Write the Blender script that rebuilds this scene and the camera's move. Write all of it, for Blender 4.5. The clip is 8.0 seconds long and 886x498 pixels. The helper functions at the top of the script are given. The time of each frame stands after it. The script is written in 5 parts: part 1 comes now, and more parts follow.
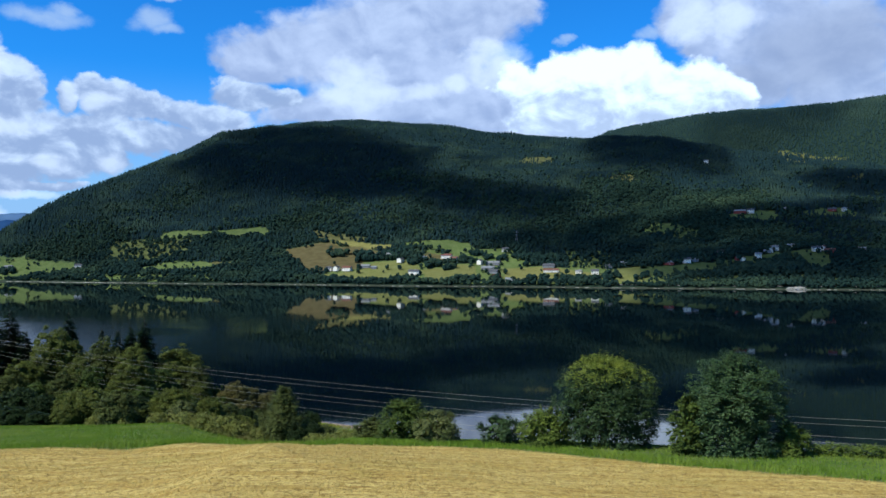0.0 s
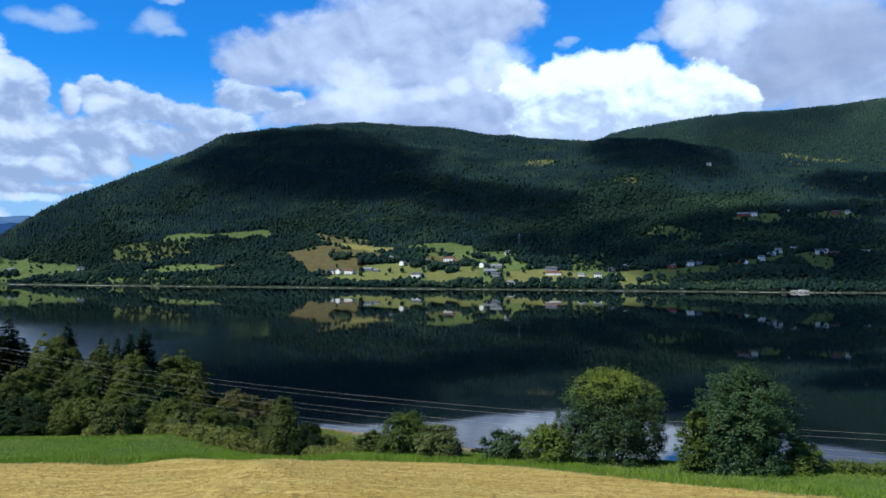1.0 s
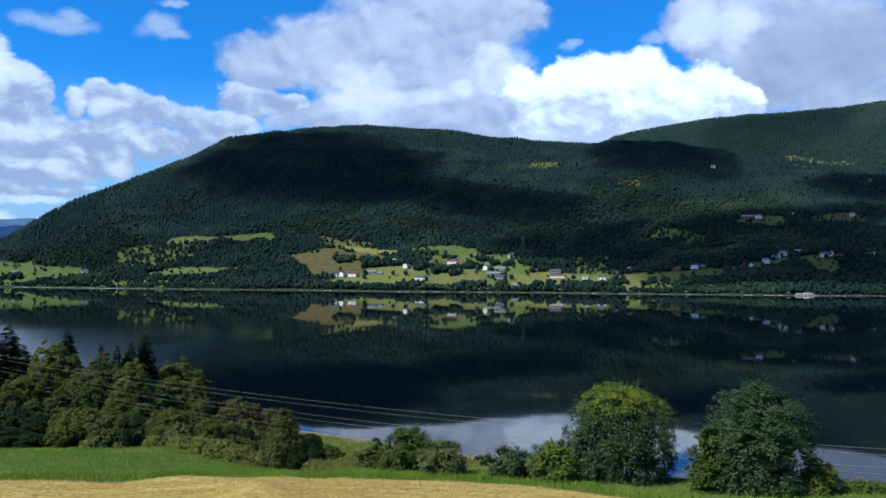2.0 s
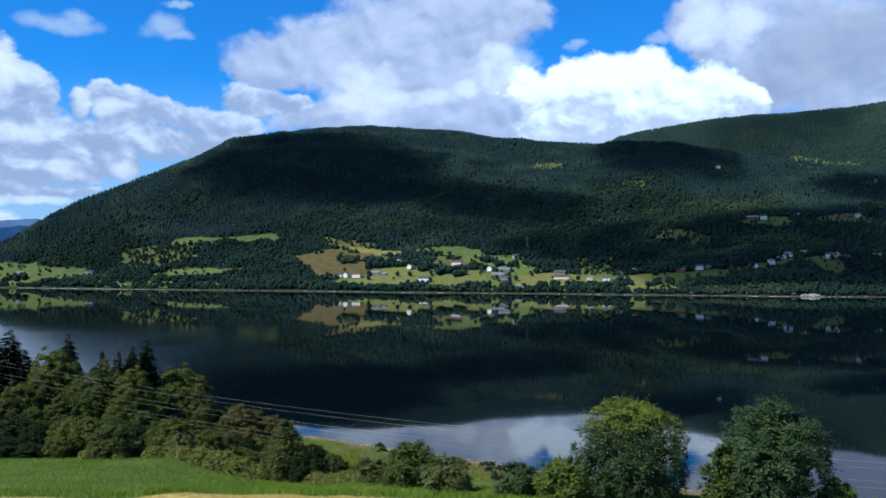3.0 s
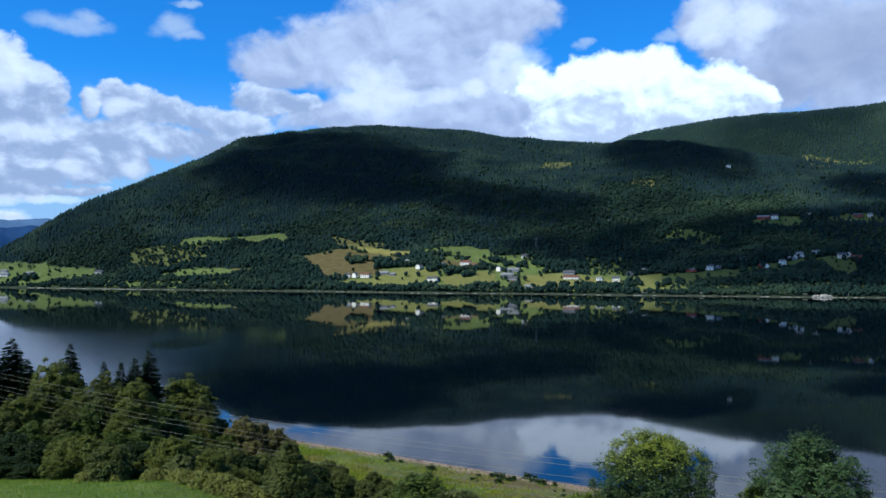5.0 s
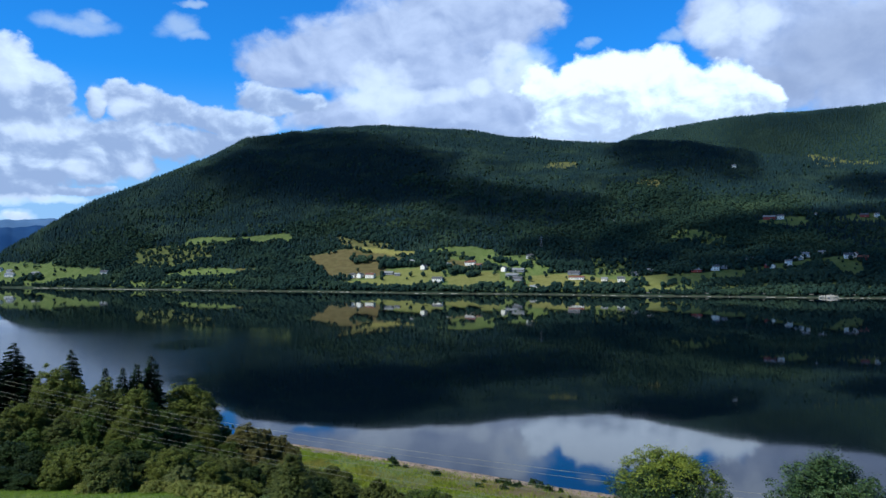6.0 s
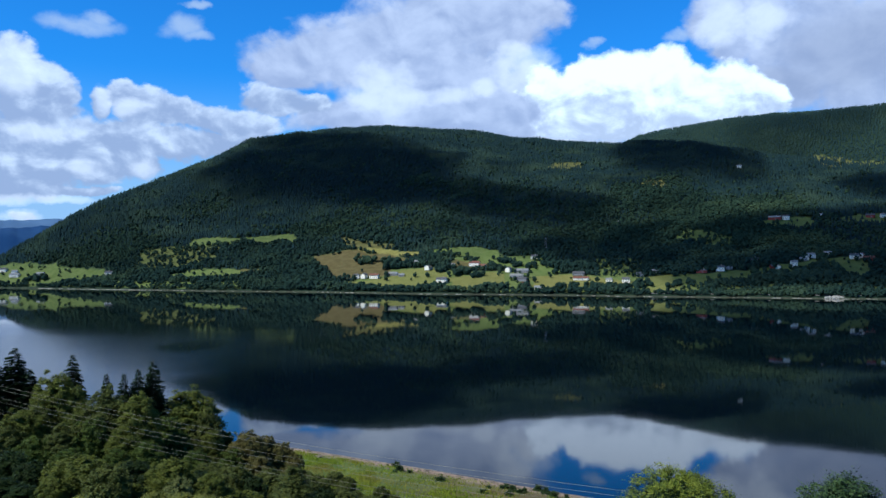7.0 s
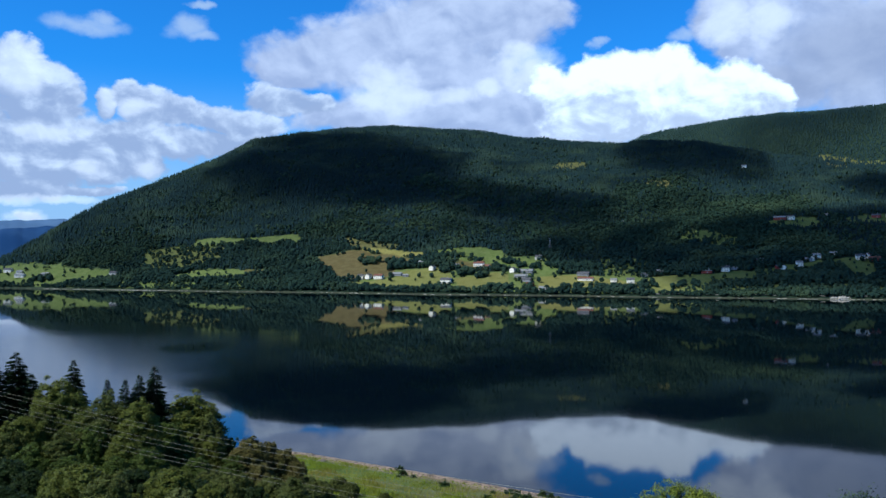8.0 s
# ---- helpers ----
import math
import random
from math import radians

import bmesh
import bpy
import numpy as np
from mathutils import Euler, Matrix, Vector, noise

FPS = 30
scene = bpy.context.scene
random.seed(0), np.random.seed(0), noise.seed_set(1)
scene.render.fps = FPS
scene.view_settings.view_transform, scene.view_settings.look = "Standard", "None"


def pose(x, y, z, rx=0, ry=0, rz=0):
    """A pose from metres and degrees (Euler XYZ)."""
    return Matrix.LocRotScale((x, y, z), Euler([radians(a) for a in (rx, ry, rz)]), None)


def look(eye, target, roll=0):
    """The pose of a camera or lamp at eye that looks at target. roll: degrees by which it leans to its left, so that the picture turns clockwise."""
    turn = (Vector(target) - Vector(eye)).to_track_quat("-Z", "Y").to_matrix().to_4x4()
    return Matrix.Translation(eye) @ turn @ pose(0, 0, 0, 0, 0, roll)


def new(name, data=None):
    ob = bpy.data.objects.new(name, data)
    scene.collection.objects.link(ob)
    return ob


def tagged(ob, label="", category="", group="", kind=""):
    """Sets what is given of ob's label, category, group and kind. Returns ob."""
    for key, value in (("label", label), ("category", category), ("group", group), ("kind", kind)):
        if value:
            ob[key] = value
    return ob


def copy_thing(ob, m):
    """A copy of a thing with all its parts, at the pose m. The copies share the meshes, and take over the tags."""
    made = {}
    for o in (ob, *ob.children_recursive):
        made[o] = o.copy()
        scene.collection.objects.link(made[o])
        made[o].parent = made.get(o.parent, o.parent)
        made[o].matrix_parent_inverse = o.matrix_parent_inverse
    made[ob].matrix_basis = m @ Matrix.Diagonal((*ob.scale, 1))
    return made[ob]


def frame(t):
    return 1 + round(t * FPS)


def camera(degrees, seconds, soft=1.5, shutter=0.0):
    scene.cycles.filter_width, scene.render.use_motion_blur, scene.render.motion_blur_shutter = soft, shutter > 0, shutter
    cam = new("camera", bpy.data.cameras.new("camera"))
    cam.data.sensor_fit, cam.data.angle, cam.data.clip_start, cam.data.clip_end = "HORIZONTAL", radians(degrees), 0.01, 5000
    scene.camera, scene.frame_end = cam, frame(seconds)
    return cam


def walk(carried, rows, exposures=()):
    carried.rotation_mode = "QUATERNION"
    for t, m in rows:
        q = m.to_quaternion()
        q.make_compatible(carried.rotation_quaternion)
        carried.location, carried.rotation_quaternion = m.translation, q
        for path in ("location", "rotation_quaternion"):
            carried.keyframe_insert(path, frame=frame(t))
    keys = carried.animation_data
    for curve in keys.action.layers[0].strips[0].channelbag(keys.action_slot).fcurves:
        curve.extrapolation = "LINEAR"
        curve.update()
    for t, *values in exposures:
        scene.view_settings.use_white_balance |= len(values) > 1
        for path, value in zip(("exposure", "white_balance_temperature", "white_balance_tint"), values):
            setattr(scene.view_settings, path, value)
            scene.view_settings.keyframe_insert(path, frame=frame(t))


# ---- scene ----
cam = camera(56.7, 8.0)
PATH = [
    (0.0, 0.00, 0.00, 44.51, 90.490, 0, -0.000),
    (0.5, 0.03, 0.71, 44.83, 90.586, 0, 0.082),
    (1.0, 0.05, 1.46, 45.17, 90.663, 0, 0.178),
    (1.5, 0.05, 2.26, 45.53, 90.762, 0, 0.294),
    (3.0, -0.02, 4.79, 46.73, 90.850, 0, 0.723),
    (3.5, -0.06, 5.67, 47.15, 90.843, 0, 0.863),
    (4.0, -0.10, 6.55, 47.58, 90.829, 0, 1.018),
    (4.5, -0.14, 7.43, 48.01, 90.807, 0, 1.163),
    (6.0, -0.26, 10.00, 49.29, 90.763, 0, 1.652),
    (6.5, -0.29, 10.80, 49.71, 90.765, 0, 1.800),
    (7.0, -0.31, 11.58, 50.11, 90.768, 0, 1.952),
    (7.5, -0.31, 12.31, 50.49, 90.776, 0, 2.094),
    (8.0, -0.30, 13.00, 50.86, 90.761, 0, 2.248),
]
walk(cam, [(t, pose(*p)) for t, *p in PATH], [(0.0, 0.0, 5950, 4), (8.0, 0.0, 5950, 4)])

# ---- light ----
SUN_EL, SUN_AZ = 48.0, 238.0          # azimuth clockwise from +y, seen from above
TO_SUN = Vector((math.sin(radians(SUN_AZ)) * math.cos(radians(SUN_EL)), math.cos(radians(SUN_AZ)) * math.cos(radians(SUN_EL)), math.sin(radians(SUN_EL))))
sun = new("sun", bpy.data.lights.new("sun", "SUN"))
sun.data.energy, sun.data.angle, sun.data.color = 5.0, radians(0.9), (1.0, 0.94, 0.83)
sun.matrix_world = look(TO_SUN * 3000, (0, 0, 0))


class Nodes:
    """A short hand for node trees."""

    def __init__(self, tree):
        self.tree = tree
        tree.nodes.clear()

    def add(self, kind):
        return self.tree.nodes.new(kind)

    def vector(self, op):
        node = self.add("ShaderNodeVectorMath")
        node.operation = op
        return node

    def put(self, socket, value):
        if isinstance(value, bpy.types.NodeSocket):
            self.tree.links.new(value, socket)
        else:
            socket.default_value = value

    def math(self, op, a, b=0.0, c=0.0, clamp=False):
        node = self.add("ShaderNodeMath")
        node.operation, node.use_clamp = op, clamp
        for socket, value in zip(node.inputs, (a, b, c)):
            self.put(socket, value)
        return node.outputs[0]

    def step(self, a, b, value, low=0.0, high=1.0):
        node = self.add("ShaderNodeMapRange")
        node.interpolation_type = "SMOOTHSTEP"
        for socket, v in zip(node.inputs, (value, a, b, low, high)):
            self.put(socket, v)
        return node.outputs[0]

    def noise(self, vector, scale, detail=4.0, rough=0.55, distortion=0.0):
        node = self.add("ShaderNodeTexNoise")
        if vector is not None:
            self.put(node.inputs["Vector"], vector)
        for key, v in (("Scale", scale), ("Detail", detail), ("Roughness", rough), ("Distortion", distortion)):
            self.put(node.inputs[key], v)
        return node.outputs["Fac"]

    def mix(self, fac, a, b, blend="MIX"):
        node = self.add("ShaderNodeMix")
        node.data_type, node.blend_type = "RGBA", blend
        self.put(node.inputs[0], fac)
        for socket, v in ((node.inputs[6], a), (node.inputs[7], b)):
            self.put(socket, v if isinstance(v, bpy.types.NodeSocket) else (*v, 1.0))
        return node.outputs[2]


# clouds by azimuth, elevation and half sizes, in degrees: the high grey veil, the western bank, the bright heap over the notch, loose wisps
VEIL = [(-11.0, 13.9, 5.00, 1.48), (-7.1, 14.1, 5.87, 2.75), (-12.9, 12.8, 2.85, 1.01), (-2.8, 15.4, 6.30, 3.35), (1.5, 16.1, 4.31, 2.36), (4.5, 16.9, 2.53, 1.64), (-5.6, 10.3, 4.71, 1.65), (-1.6, 12.0, 6.30, 3.55),
        (2.5, 10.9, 4.70, 2.94), (6.2, 9.1, 4.63, 1.56), (-9.8, 9.9, 3.10, 1.09), (-0.8, 9.6, 7.87, 1.77), (16.1, 16.0, 2.13, 1.27), (18.7, 15.4, 3.44, 2.39), (22.4, 13.7, 3.91, 3.94), (25.5, 12.0, 4.01, 4.88),
        (20.7, 11.1, 2.67, 1.81), (17.6, 14.0, 1.39, 1.48)]
BANK = [(-30.1, 11.8, 2.03, 2.02), (-28.7, 11.3, 1.90, 1.48), (-27.5, 10.9, 1.61, 1.28), (-28.7, 9.6, 3.00, 0.92), (-24.7, 10.2, 0.87, 1.24), (-23.3, 10.8, 1.17, 1.10), (-22.2, 10.1, 1.81, 1.18), (-20.5, 9.8, 2.56, 1.05),
        (-17.6, 9.6, 2.34, 0.91), (-15.4, 9.3, 2.39, 1.00), (-13.5, 11.0, 2.35, 0.93), (-11.6, 10.8, 2.15, 0.86), (-14.4, 11.2, 1.05, 0.77), (-27.4, 7.8, 5.00, 1.96), (-22.4, 7.9, 5.03, 1.41), (-17.4, 8.0, 3.12, 0.99),
        (-28.7, 5.9, 3.95, 1.48), (-25.0, 6.1, 3.52, 1.24), (-22.6, 6.2, 1.56, 0.96), (-29.7, 4.5, 3.11, 0.84), (-25.8, 4.5, 2.32, 0.33), (-29.1, 2.8, 0.88, 0.28), (-32.7, 8.8, 2.64, 4.08), (-32.4, 4.4, 2.06, 1.36)]
HEAP = [(15.2, 9.5, 3.23, 1.69), (5.1, 11.9, 1.70, 1.48), (6.6, 11.2, 2.31, 1.79), (8.6, 11.8, 2.36, 2.09), (10.6, 11.8, 2.70, 2.38), (13.0, 12.2, 2.27, 2.13),
        (14.9, 11.5, 2.16, 1.73), (17.0, 10.9, 2.53, 2.23), (18.7, 10.0, 2.06, 1.55), (11.5, 9.7, 2.97, 1.38), (8.1, 9.4, 3.62, 1.55)]
PUFF = [(3.7, 13.2, 2.34, 1.33), (-29.1, 2.8, 1.07, 0.39), (-30.0, 3.8, 1.85, 0.35), (-26.8, 3.9, 1.63, 0.29), (-5.9, 11.9, 2.35, 1.73), (-1.4, 11.4, 1.65, 0.79), (-7.1, 11.2, 1.33, 0.86), (1.1, 12.0, 1.18, 0.71), (-4.2, 11.3, 1.57, 1.02), (-30.0, 12.0, 1.54, 1.53), (-24.6, 10.4, 0.67, 1.02), (-22.8, 9.9, 1.04, 0.59), (-28.1, 8.2, 1.92, 0.64), (-25.5, 5.8, 1.00, 0.58), (-22.4, 5.9, 0.90, 0.52), (16.9, 15.6, 1.76, 1.27), (19.7, 15.0, 1.36, 1.10)]
WISP = [(-25.3, 15.0, 2.74, 0.62), (-24.6, 15.5, 1.15, 0.51), (-19.7, 15.2, 1.29, 0.79), (-18.9, 14.7, 1.16, 0.45), (8.7, 14.7, 0.61, 0.35), (13.6, 15.1, 1.02, 0.53), (-19.0, 16.8, 1.01, 0.26)]

world = bpy.data.worlds.new("sky")
scene.world = world
world.use_nodes = True
n = Nodes(world.node_tree)
way = n.add("ShaderNodeTexCoord").outputs["Generated"]
xyz = n.add("ShaderNodeSeparateXYZ")
n.put(xyz.inputs[0], way)
az = n.math("MULTIPLY", n.math("ARCTAN2", xyz.outputs[0], xyz.outputs[1]), 57.2958)
el = n.math("MULTIPLY", n.math("ARCSINE", xyz.outputs[2]), 57.2958)
flat = n.add("ShaderNodeCombineXYZ")
n.put(flat.inputs[0], n.math("MULTIPLY", az, 0.115))
n.put(flat.inputs[1], n.math("MULTIPLY", el, 0.15))
wisp = n.add("ShaderNodeTexNoise")
for key, v in (("Scale", 1.6), ("Detail", 5.0), ("Roughness", 0.6)):
    n.put(wisp.inputs[key], v)
n.put(wisp.inputs["Vector"], flat.outputs[0])
bent = n.vector("SCALE")
shift = n.vector("SUBTRACT")
n.put(shift.inputs[0], wisp.outputs["Color"])
shift.inputs[1].default_value = (0.5, 0.5, 0.5)
n.put(bent.inputs[0], shift.outputs[0])
bent.inputs["Scale"].default_value = 3.6
off = n.add("ShaderNodeSeparateXYZ")
n.put(off.inputs[0], bent.outputs[0])
az_b, el_b = n.math("ADD", az, off.outputs[0]), n.math("MULTIPLY_ADD", off.outputs[1], 0.7, el)


def banks(rows, join=0.3):
    """The largest of many soft ellipses over the sky, and how far up its heap each place lies."""
    best, high, weight = None, None, None
    for a, e, ra, re in rows:
        da = n.math("MULTIPLY", n.math("SUBTRACT", az_b, a), 1 / ra)
        de = n.math("MULTIPLY", n.math("SUBTRACT", el_b, e), 1 / re)
        one = n.math("SUBTRACT", 1.0, n.math("MULTIPLY_ADD", da, da, n.math("MULTIPLY", de, de)))
        w = n.math("POWER", 4.0, n.math("MULTIPLY", one, 2.0))
        up = n.math("MULTIPLY", w, n.math("MULTIPLY_ADD", da, 0.25, de))
        best = one if best is None else n.math("SMOOTH_MAX", best, one, join)
        high = up if high is None else n.math("ADD", high, up)
        weight = w if weight is None else n.math("ADD", weight, w)
    return best, n.math("DIVIDE", high, n.math("ADD", weight, 0.02))


puffs = n.noise(flat.outputs[0], 2.6, 7.0, 0.48, 0.2)
curls = n.noise(flat.outputs[0], 6.5, 7.0, 0.58, 0.4)
billow = n.noise(flat.outputs[0], 1.7, 6.0, 0.5, 0.4)
# heaps lit from the upper right: the noise against itself, moved towards the sun
moved = n.vector("ADD")
n.put(moved.inputs[0], flat.outputs[0])
moved.inputs[1].default_value = (0.05, 0.08, 0.0)
relief = n.math("SUBTRACT", n.noise(flat.outputs[0], 2.6, 7.0, 0.56, 0.3), n.noise(moved.outputs[0], 2.6, 7.0, 0.56, 0.3))
ragged = n.math("ADD", n.math("MULTIPLY", n.math("SUBTRACT", puffs, 0.5), 1.7), n.math("MULTIPLY_ADD", curls, 1.1, -0.55))
beyond = n.math("MAXIMUM", n.step(20.0, 27.0, el), n.step(36.0, 46.0, n.math("ABSOLUTE", az)))
elsewhere = n.math("MULTIPLY_ADD", n.noise(way, 2.3, 6.0, 0.55), 6.0, -4.5)
veil, veil_up = banks(VEIL, 0.5)
veil = n.math("MAXIMUM", veil, -1.2)
veil = n.math("MULTIPLY_ADD", beyond, n.math("SUBTRACT", elsewhere, veil), veil)
veil = n.step(-0.35, 0.55, n.math("MULTIPLY_ADD", ragged, 0.8, veil))
veil_colour = n.mix(n.step(0.15, 0.85, n.math("MULTIPLY_ADD", relief, 1.2, n.math("MULTIPLY_ADD", veil_up, 0.18, billow))), (0.375, 0.465, 0.72), (0.60, 0.695, 0.95))
thick, _ = banks([(24.8, 12.9, 4.6, 3.0), (20.5, 11.4, 3.0, 1.2)])
veil_colour = n.mix(n.step(-0.4, 0.9, n.math("MULTIPLY_ADD", ragged, 0.5, thick), 0.0, 0.55), veil_colour, (0.31, 0.37, 0.55))
bank, bank_up = banks(BANK)
bank_cover = n.step(-0.25, 0.35, n.math("ADD", bank, ragged))
bank_colour = n.mix(n.step(-0.75, 0.75, n.math("MULTIPLY_ADD", relief, 4.5, n.math("MULTIPLY_ADD", n.math("SUBTRACT", billow, 0.5), 1.6, n.math("MULTIPLY_ADD", el, 0.035, n.math("MULTIPLY_ADD", bank_up, 0.55, -0.62))))), (0.35, 0.45, 0.70), (0.72, 0.84, 1.08))
heap, heap_up = banks(HEAP, 0.2)
heap_cover = n.step(-0.2, 0.32, n.math("MULTIPLY_ADD", ragged, 0.8, heap))
heap_colour = n.mix(n.step(-0.75, 0.45, n.math("MULTIPLY_ADD", relief, 3.2, n.math("MULTIPLY_ADD", el, 0.16, n.math("MULTIPLY_ADD", heap_up, 0.6, -1.72)))), (0.52, 0.63, 0.88), (1.06, 1.22, 1.52))
puff, puff_up = banks(PUFF)
puff = n.step(-0.9, 1.1, n.math("MULTIPLY_ADD", ragged, 1.5, puff))
wisps, wisps_up = banks(WISP)
wisps = n.step(-0.6, 1.4, n.math("MULTIPLY_ADD", ragged, 1.3, wisps))
sky = n.add("ShaderNodeTexSky")
sky.sky_type, sky.sun_disc = "NISHITA", False
sky.sun_elevation, sky.sun_rotation = radians(SUN_EL), radians(SUN_AZ)
sky.altitude, sky.dust_density, sky.ozone_density = 300.0, 0.3, 3.0
blue = n.mix(1.0, sky.outputs[0], (0.022, 0.094, 0.176), "MULTIPLY")
blue = n.mix(n.step(20.0, 45.0, el, 0.0, 0.72), blue, (0.0, 0.0, 0.0))
blue = n.mix(n.step(13.0, 2.0, el), blue, (0.33, 0.55, 0.88))
whole = n.mix(n.math("MULTIPLY", wisps, 0.66), blue, (0.55, 0.68, 0.90))
whole = n.mix(n.math("MULTIPLY", veil, 0.96), whole, veil_colour)
whole = n.mix(n.math("MULTIPLY", bank_cover, 0.97), whole, bank_colour)
whole = n.mix(n.math("MULTIPLY", puff, 0.55), whole, (0.95, 1.06, 1.28))
whole = n.mix(heap_cover, whole, heap_colour)
back = n.add("ShaderNodeBackground")
n.put(back.inputs["Color"], whole)
back.inputs["Strength"].default_value = 1.0
n.put(n.add("ShaderNodeOutputWorld").inputs[0], back.outputs[0])

# ---- materials ----
def material(name):
    m = bpy.data.materials.new(name)
    m.use_nodes = True
    return m, Nodes(m.node_tree)


def finish(n, colour, rough=0.8, bump=None, strength=0.3, distance=0.1, metal=0.0, spec=0.3, through_light=0.0):
    b = n.add("ShaderNodeBsdfPrincipled")
    n.put(b.inputs["Base Color"], colour if isinstance(colour, bpy.types.NodeSocket) else (*colour, 1))
    n.put(b.inputs["Roughness"], rough)
    n.put(b.inputs["Metallic"], metal)
    n.put(b.inputs["Specular IOR Level"], spec)
    if bump is not None:
        bm = n.add("ShaderNodeBump")
        n.put(bm.inputs["Height"], bump)
        bm.inputs["Strength"].default_value, bm.inputs["Distance"].default_value = strength, distance
        n.put(b.inputs["Normal"], bm.outputs[0])
    shader = b.outputs[0]
    if through_light:
        t = n.add("ShaderNodeBsdfTranslucent")
        n.put(t.inputs["Color"], colour)
        mixer = n.add("ShaderNodeMixShader")
        mixer.inputs[0].default_value = through_light
        n.put(mixer.inputs[1], shader)
        n.put(mixer.inputs[2], t.outputs[0])
        shader = mixer.outputs[0]
    n.put(n.add("ShaderNodeOutputMaterial").inputs[0], shader)


def plain(name, a, b, scale=3.0, rough=0.7, bump=0.15, metal=0.0, distance=0.02):
    """Two tones over two scales of noise, with fine relief."""
    m, n = material(name)
    pos = n.add("ShaderNodeTexCoord").outputs["Object"]
    big, fine = n.noise(pos, scale, 5.0), n.noise(pos, scale * 9, 3.0)
    per = n.add("ShaderNodeObjectInfo").outputs["Random"]
    fac = n.math("ADD", n.math("MULTIPLY_ADD", big, 0.7, n.math("MULTIPLY", fine, 0.4)), n.math("MULTIPLY_ADD", per, 0.3, -0.2), clamp=True)
    finish(n, n.mix(fac, a, b), rough, fine, bump, distance, metal)
    return m


def leafy(name, a, b, c, through_light=0.25, rough=0.55, drift_scale=0.35, gloss=0.12):
    """Foliage: each leaf or tree its own tone, larger drifts over the crown."""
    m, n = material(name)
    isle = n.add("ShaderNodeNewGeometry").outputs["Random Per Island"]
    pos = n.add("ShaderNodeTexCoord").outputs["Object"]
    drift = n.noise(pos, drift_scale, 4.0, 0.6)
    tuft = n.noise(pos, drift_scale * 5.0, 2.0, 0.5)
    col = n.mix(n.math("MULTIPLY_ADD", isle, 0.5, n.step(0.3, 0.7, tuft, 0.0, 0.5)), a, b)
    col = n.mix(n.step(0.45, 0.75, drift), col, c)
    finish(n, col, rough, None, spec=gloss, through_light=through_light)
    return m


def land_material():
    m, n = material("land")
    pos = n.add("ShaderNodeNewGeometry").outputs["Position"]
    kind = n.add("ShaderNodeAttribute")
    kind.attribute_name = "cover"
    sep = n.add("ShaderNodeSeparateColor")
    n.put(sep.inputs[0], kind.outputs["Color"])
    wood, ochre, straw, beach = sep.outputs[0], sep.outputs[1], sep.outputs[2], kind.outputs["Alpha"]
    big, mid, fine = n.noise(pos, 0.09, 4.0), n.noise(pos, 0.9, 5.0, 0.6), n.noise(pos, 9.0, 3.0, 0.65)
    meadow = n.mix(n.step(0.35, 0.65, big), (0.078, 0.128, 0.030), (0.122, 0.170, 0.054))
    meadow = n.mix(n.step(0.4, 0.7, mid), meadow, (0.158, 0.192, 0.070))
    meadow = n.mix(n.step(0.5, 0.75, fine), meadow, (0.04, 0.09, 0.016))
    dry = n.mix(n.step(0.35, 0.65, big), (0.092, 0.068, 0.030), (0.130, 0.102, 0.048))
    dry = n.mix(n.step(0.45, 0.7, mid), dry, (0.095, 0.098, 0.040))
    floor = n.mix(n.step(0.4, 0.6, big), (0.014, 0.030, 0.020), (0.022, 0.042, 0.026))
    # mown hay: rows along the field, patchy straw
    turned = n.add("ShaderNodeMapping")
    turned.inputs["Rotation"].default_value = (0, 0, radians(17))
    turned.inputs["Scale"].default_value = (0.12, 1.0, 1.0)
    n.put(turned.inputs["Vector"], pos)
    rows = n.noise(turned.outputs[0], 0.9, 4.0, 0.6)
    wave = n.noise(turned.outputs[0], 3.2, 5.0, 0.7)
    fleck = n.noise(pos, 2.4, 4.0, 0.65)
    hay = n.mix(n.step(0.35, 0.65, rows), (0.49, 0.345, 0.09), (0.65, 0.505, 0.17))
    hay = n.mix(n.step(0.5, 0.72, wave), hay, (0.36, 0.205, 0.05))
    hay = n.mix(n.math("MULTIPLY", n.step(0.56, 0.76, big), 0.55), hay, (0.40, 0.36, 0.09))
    hay = n.mix(n.math("MULTIPLY", n.step(0.48, 0.64, fleck), 0.8), hay, (0.20, 0.125, 0.033))
    hay = n.mix(n.math("MULTIPLY", n.step(0.48, 0.66, fine), 0.65), hay, (0.20, 0.12, 0.035))
    sand = n.mix(n.step(0.4, 0.65, mid), (0.36, 0.27, 0.21), (0.20, 0.15, 0.12))
    col = n.mix(wood, meadow, floor)
    col = n.mix(ochre, col, dry)
    col = n.mix(beach, col, sand)
    col = n.mix(straw, col, hay)
    relief = n.math("MULTIPLY_ADD", fine, 0.35, n.math("ADD", mid, n.math("MULTIPLY", wave, straw)))
    finish(n, col, 0.9, relief, 0.5, 0.25, spec=0.1)
    return m


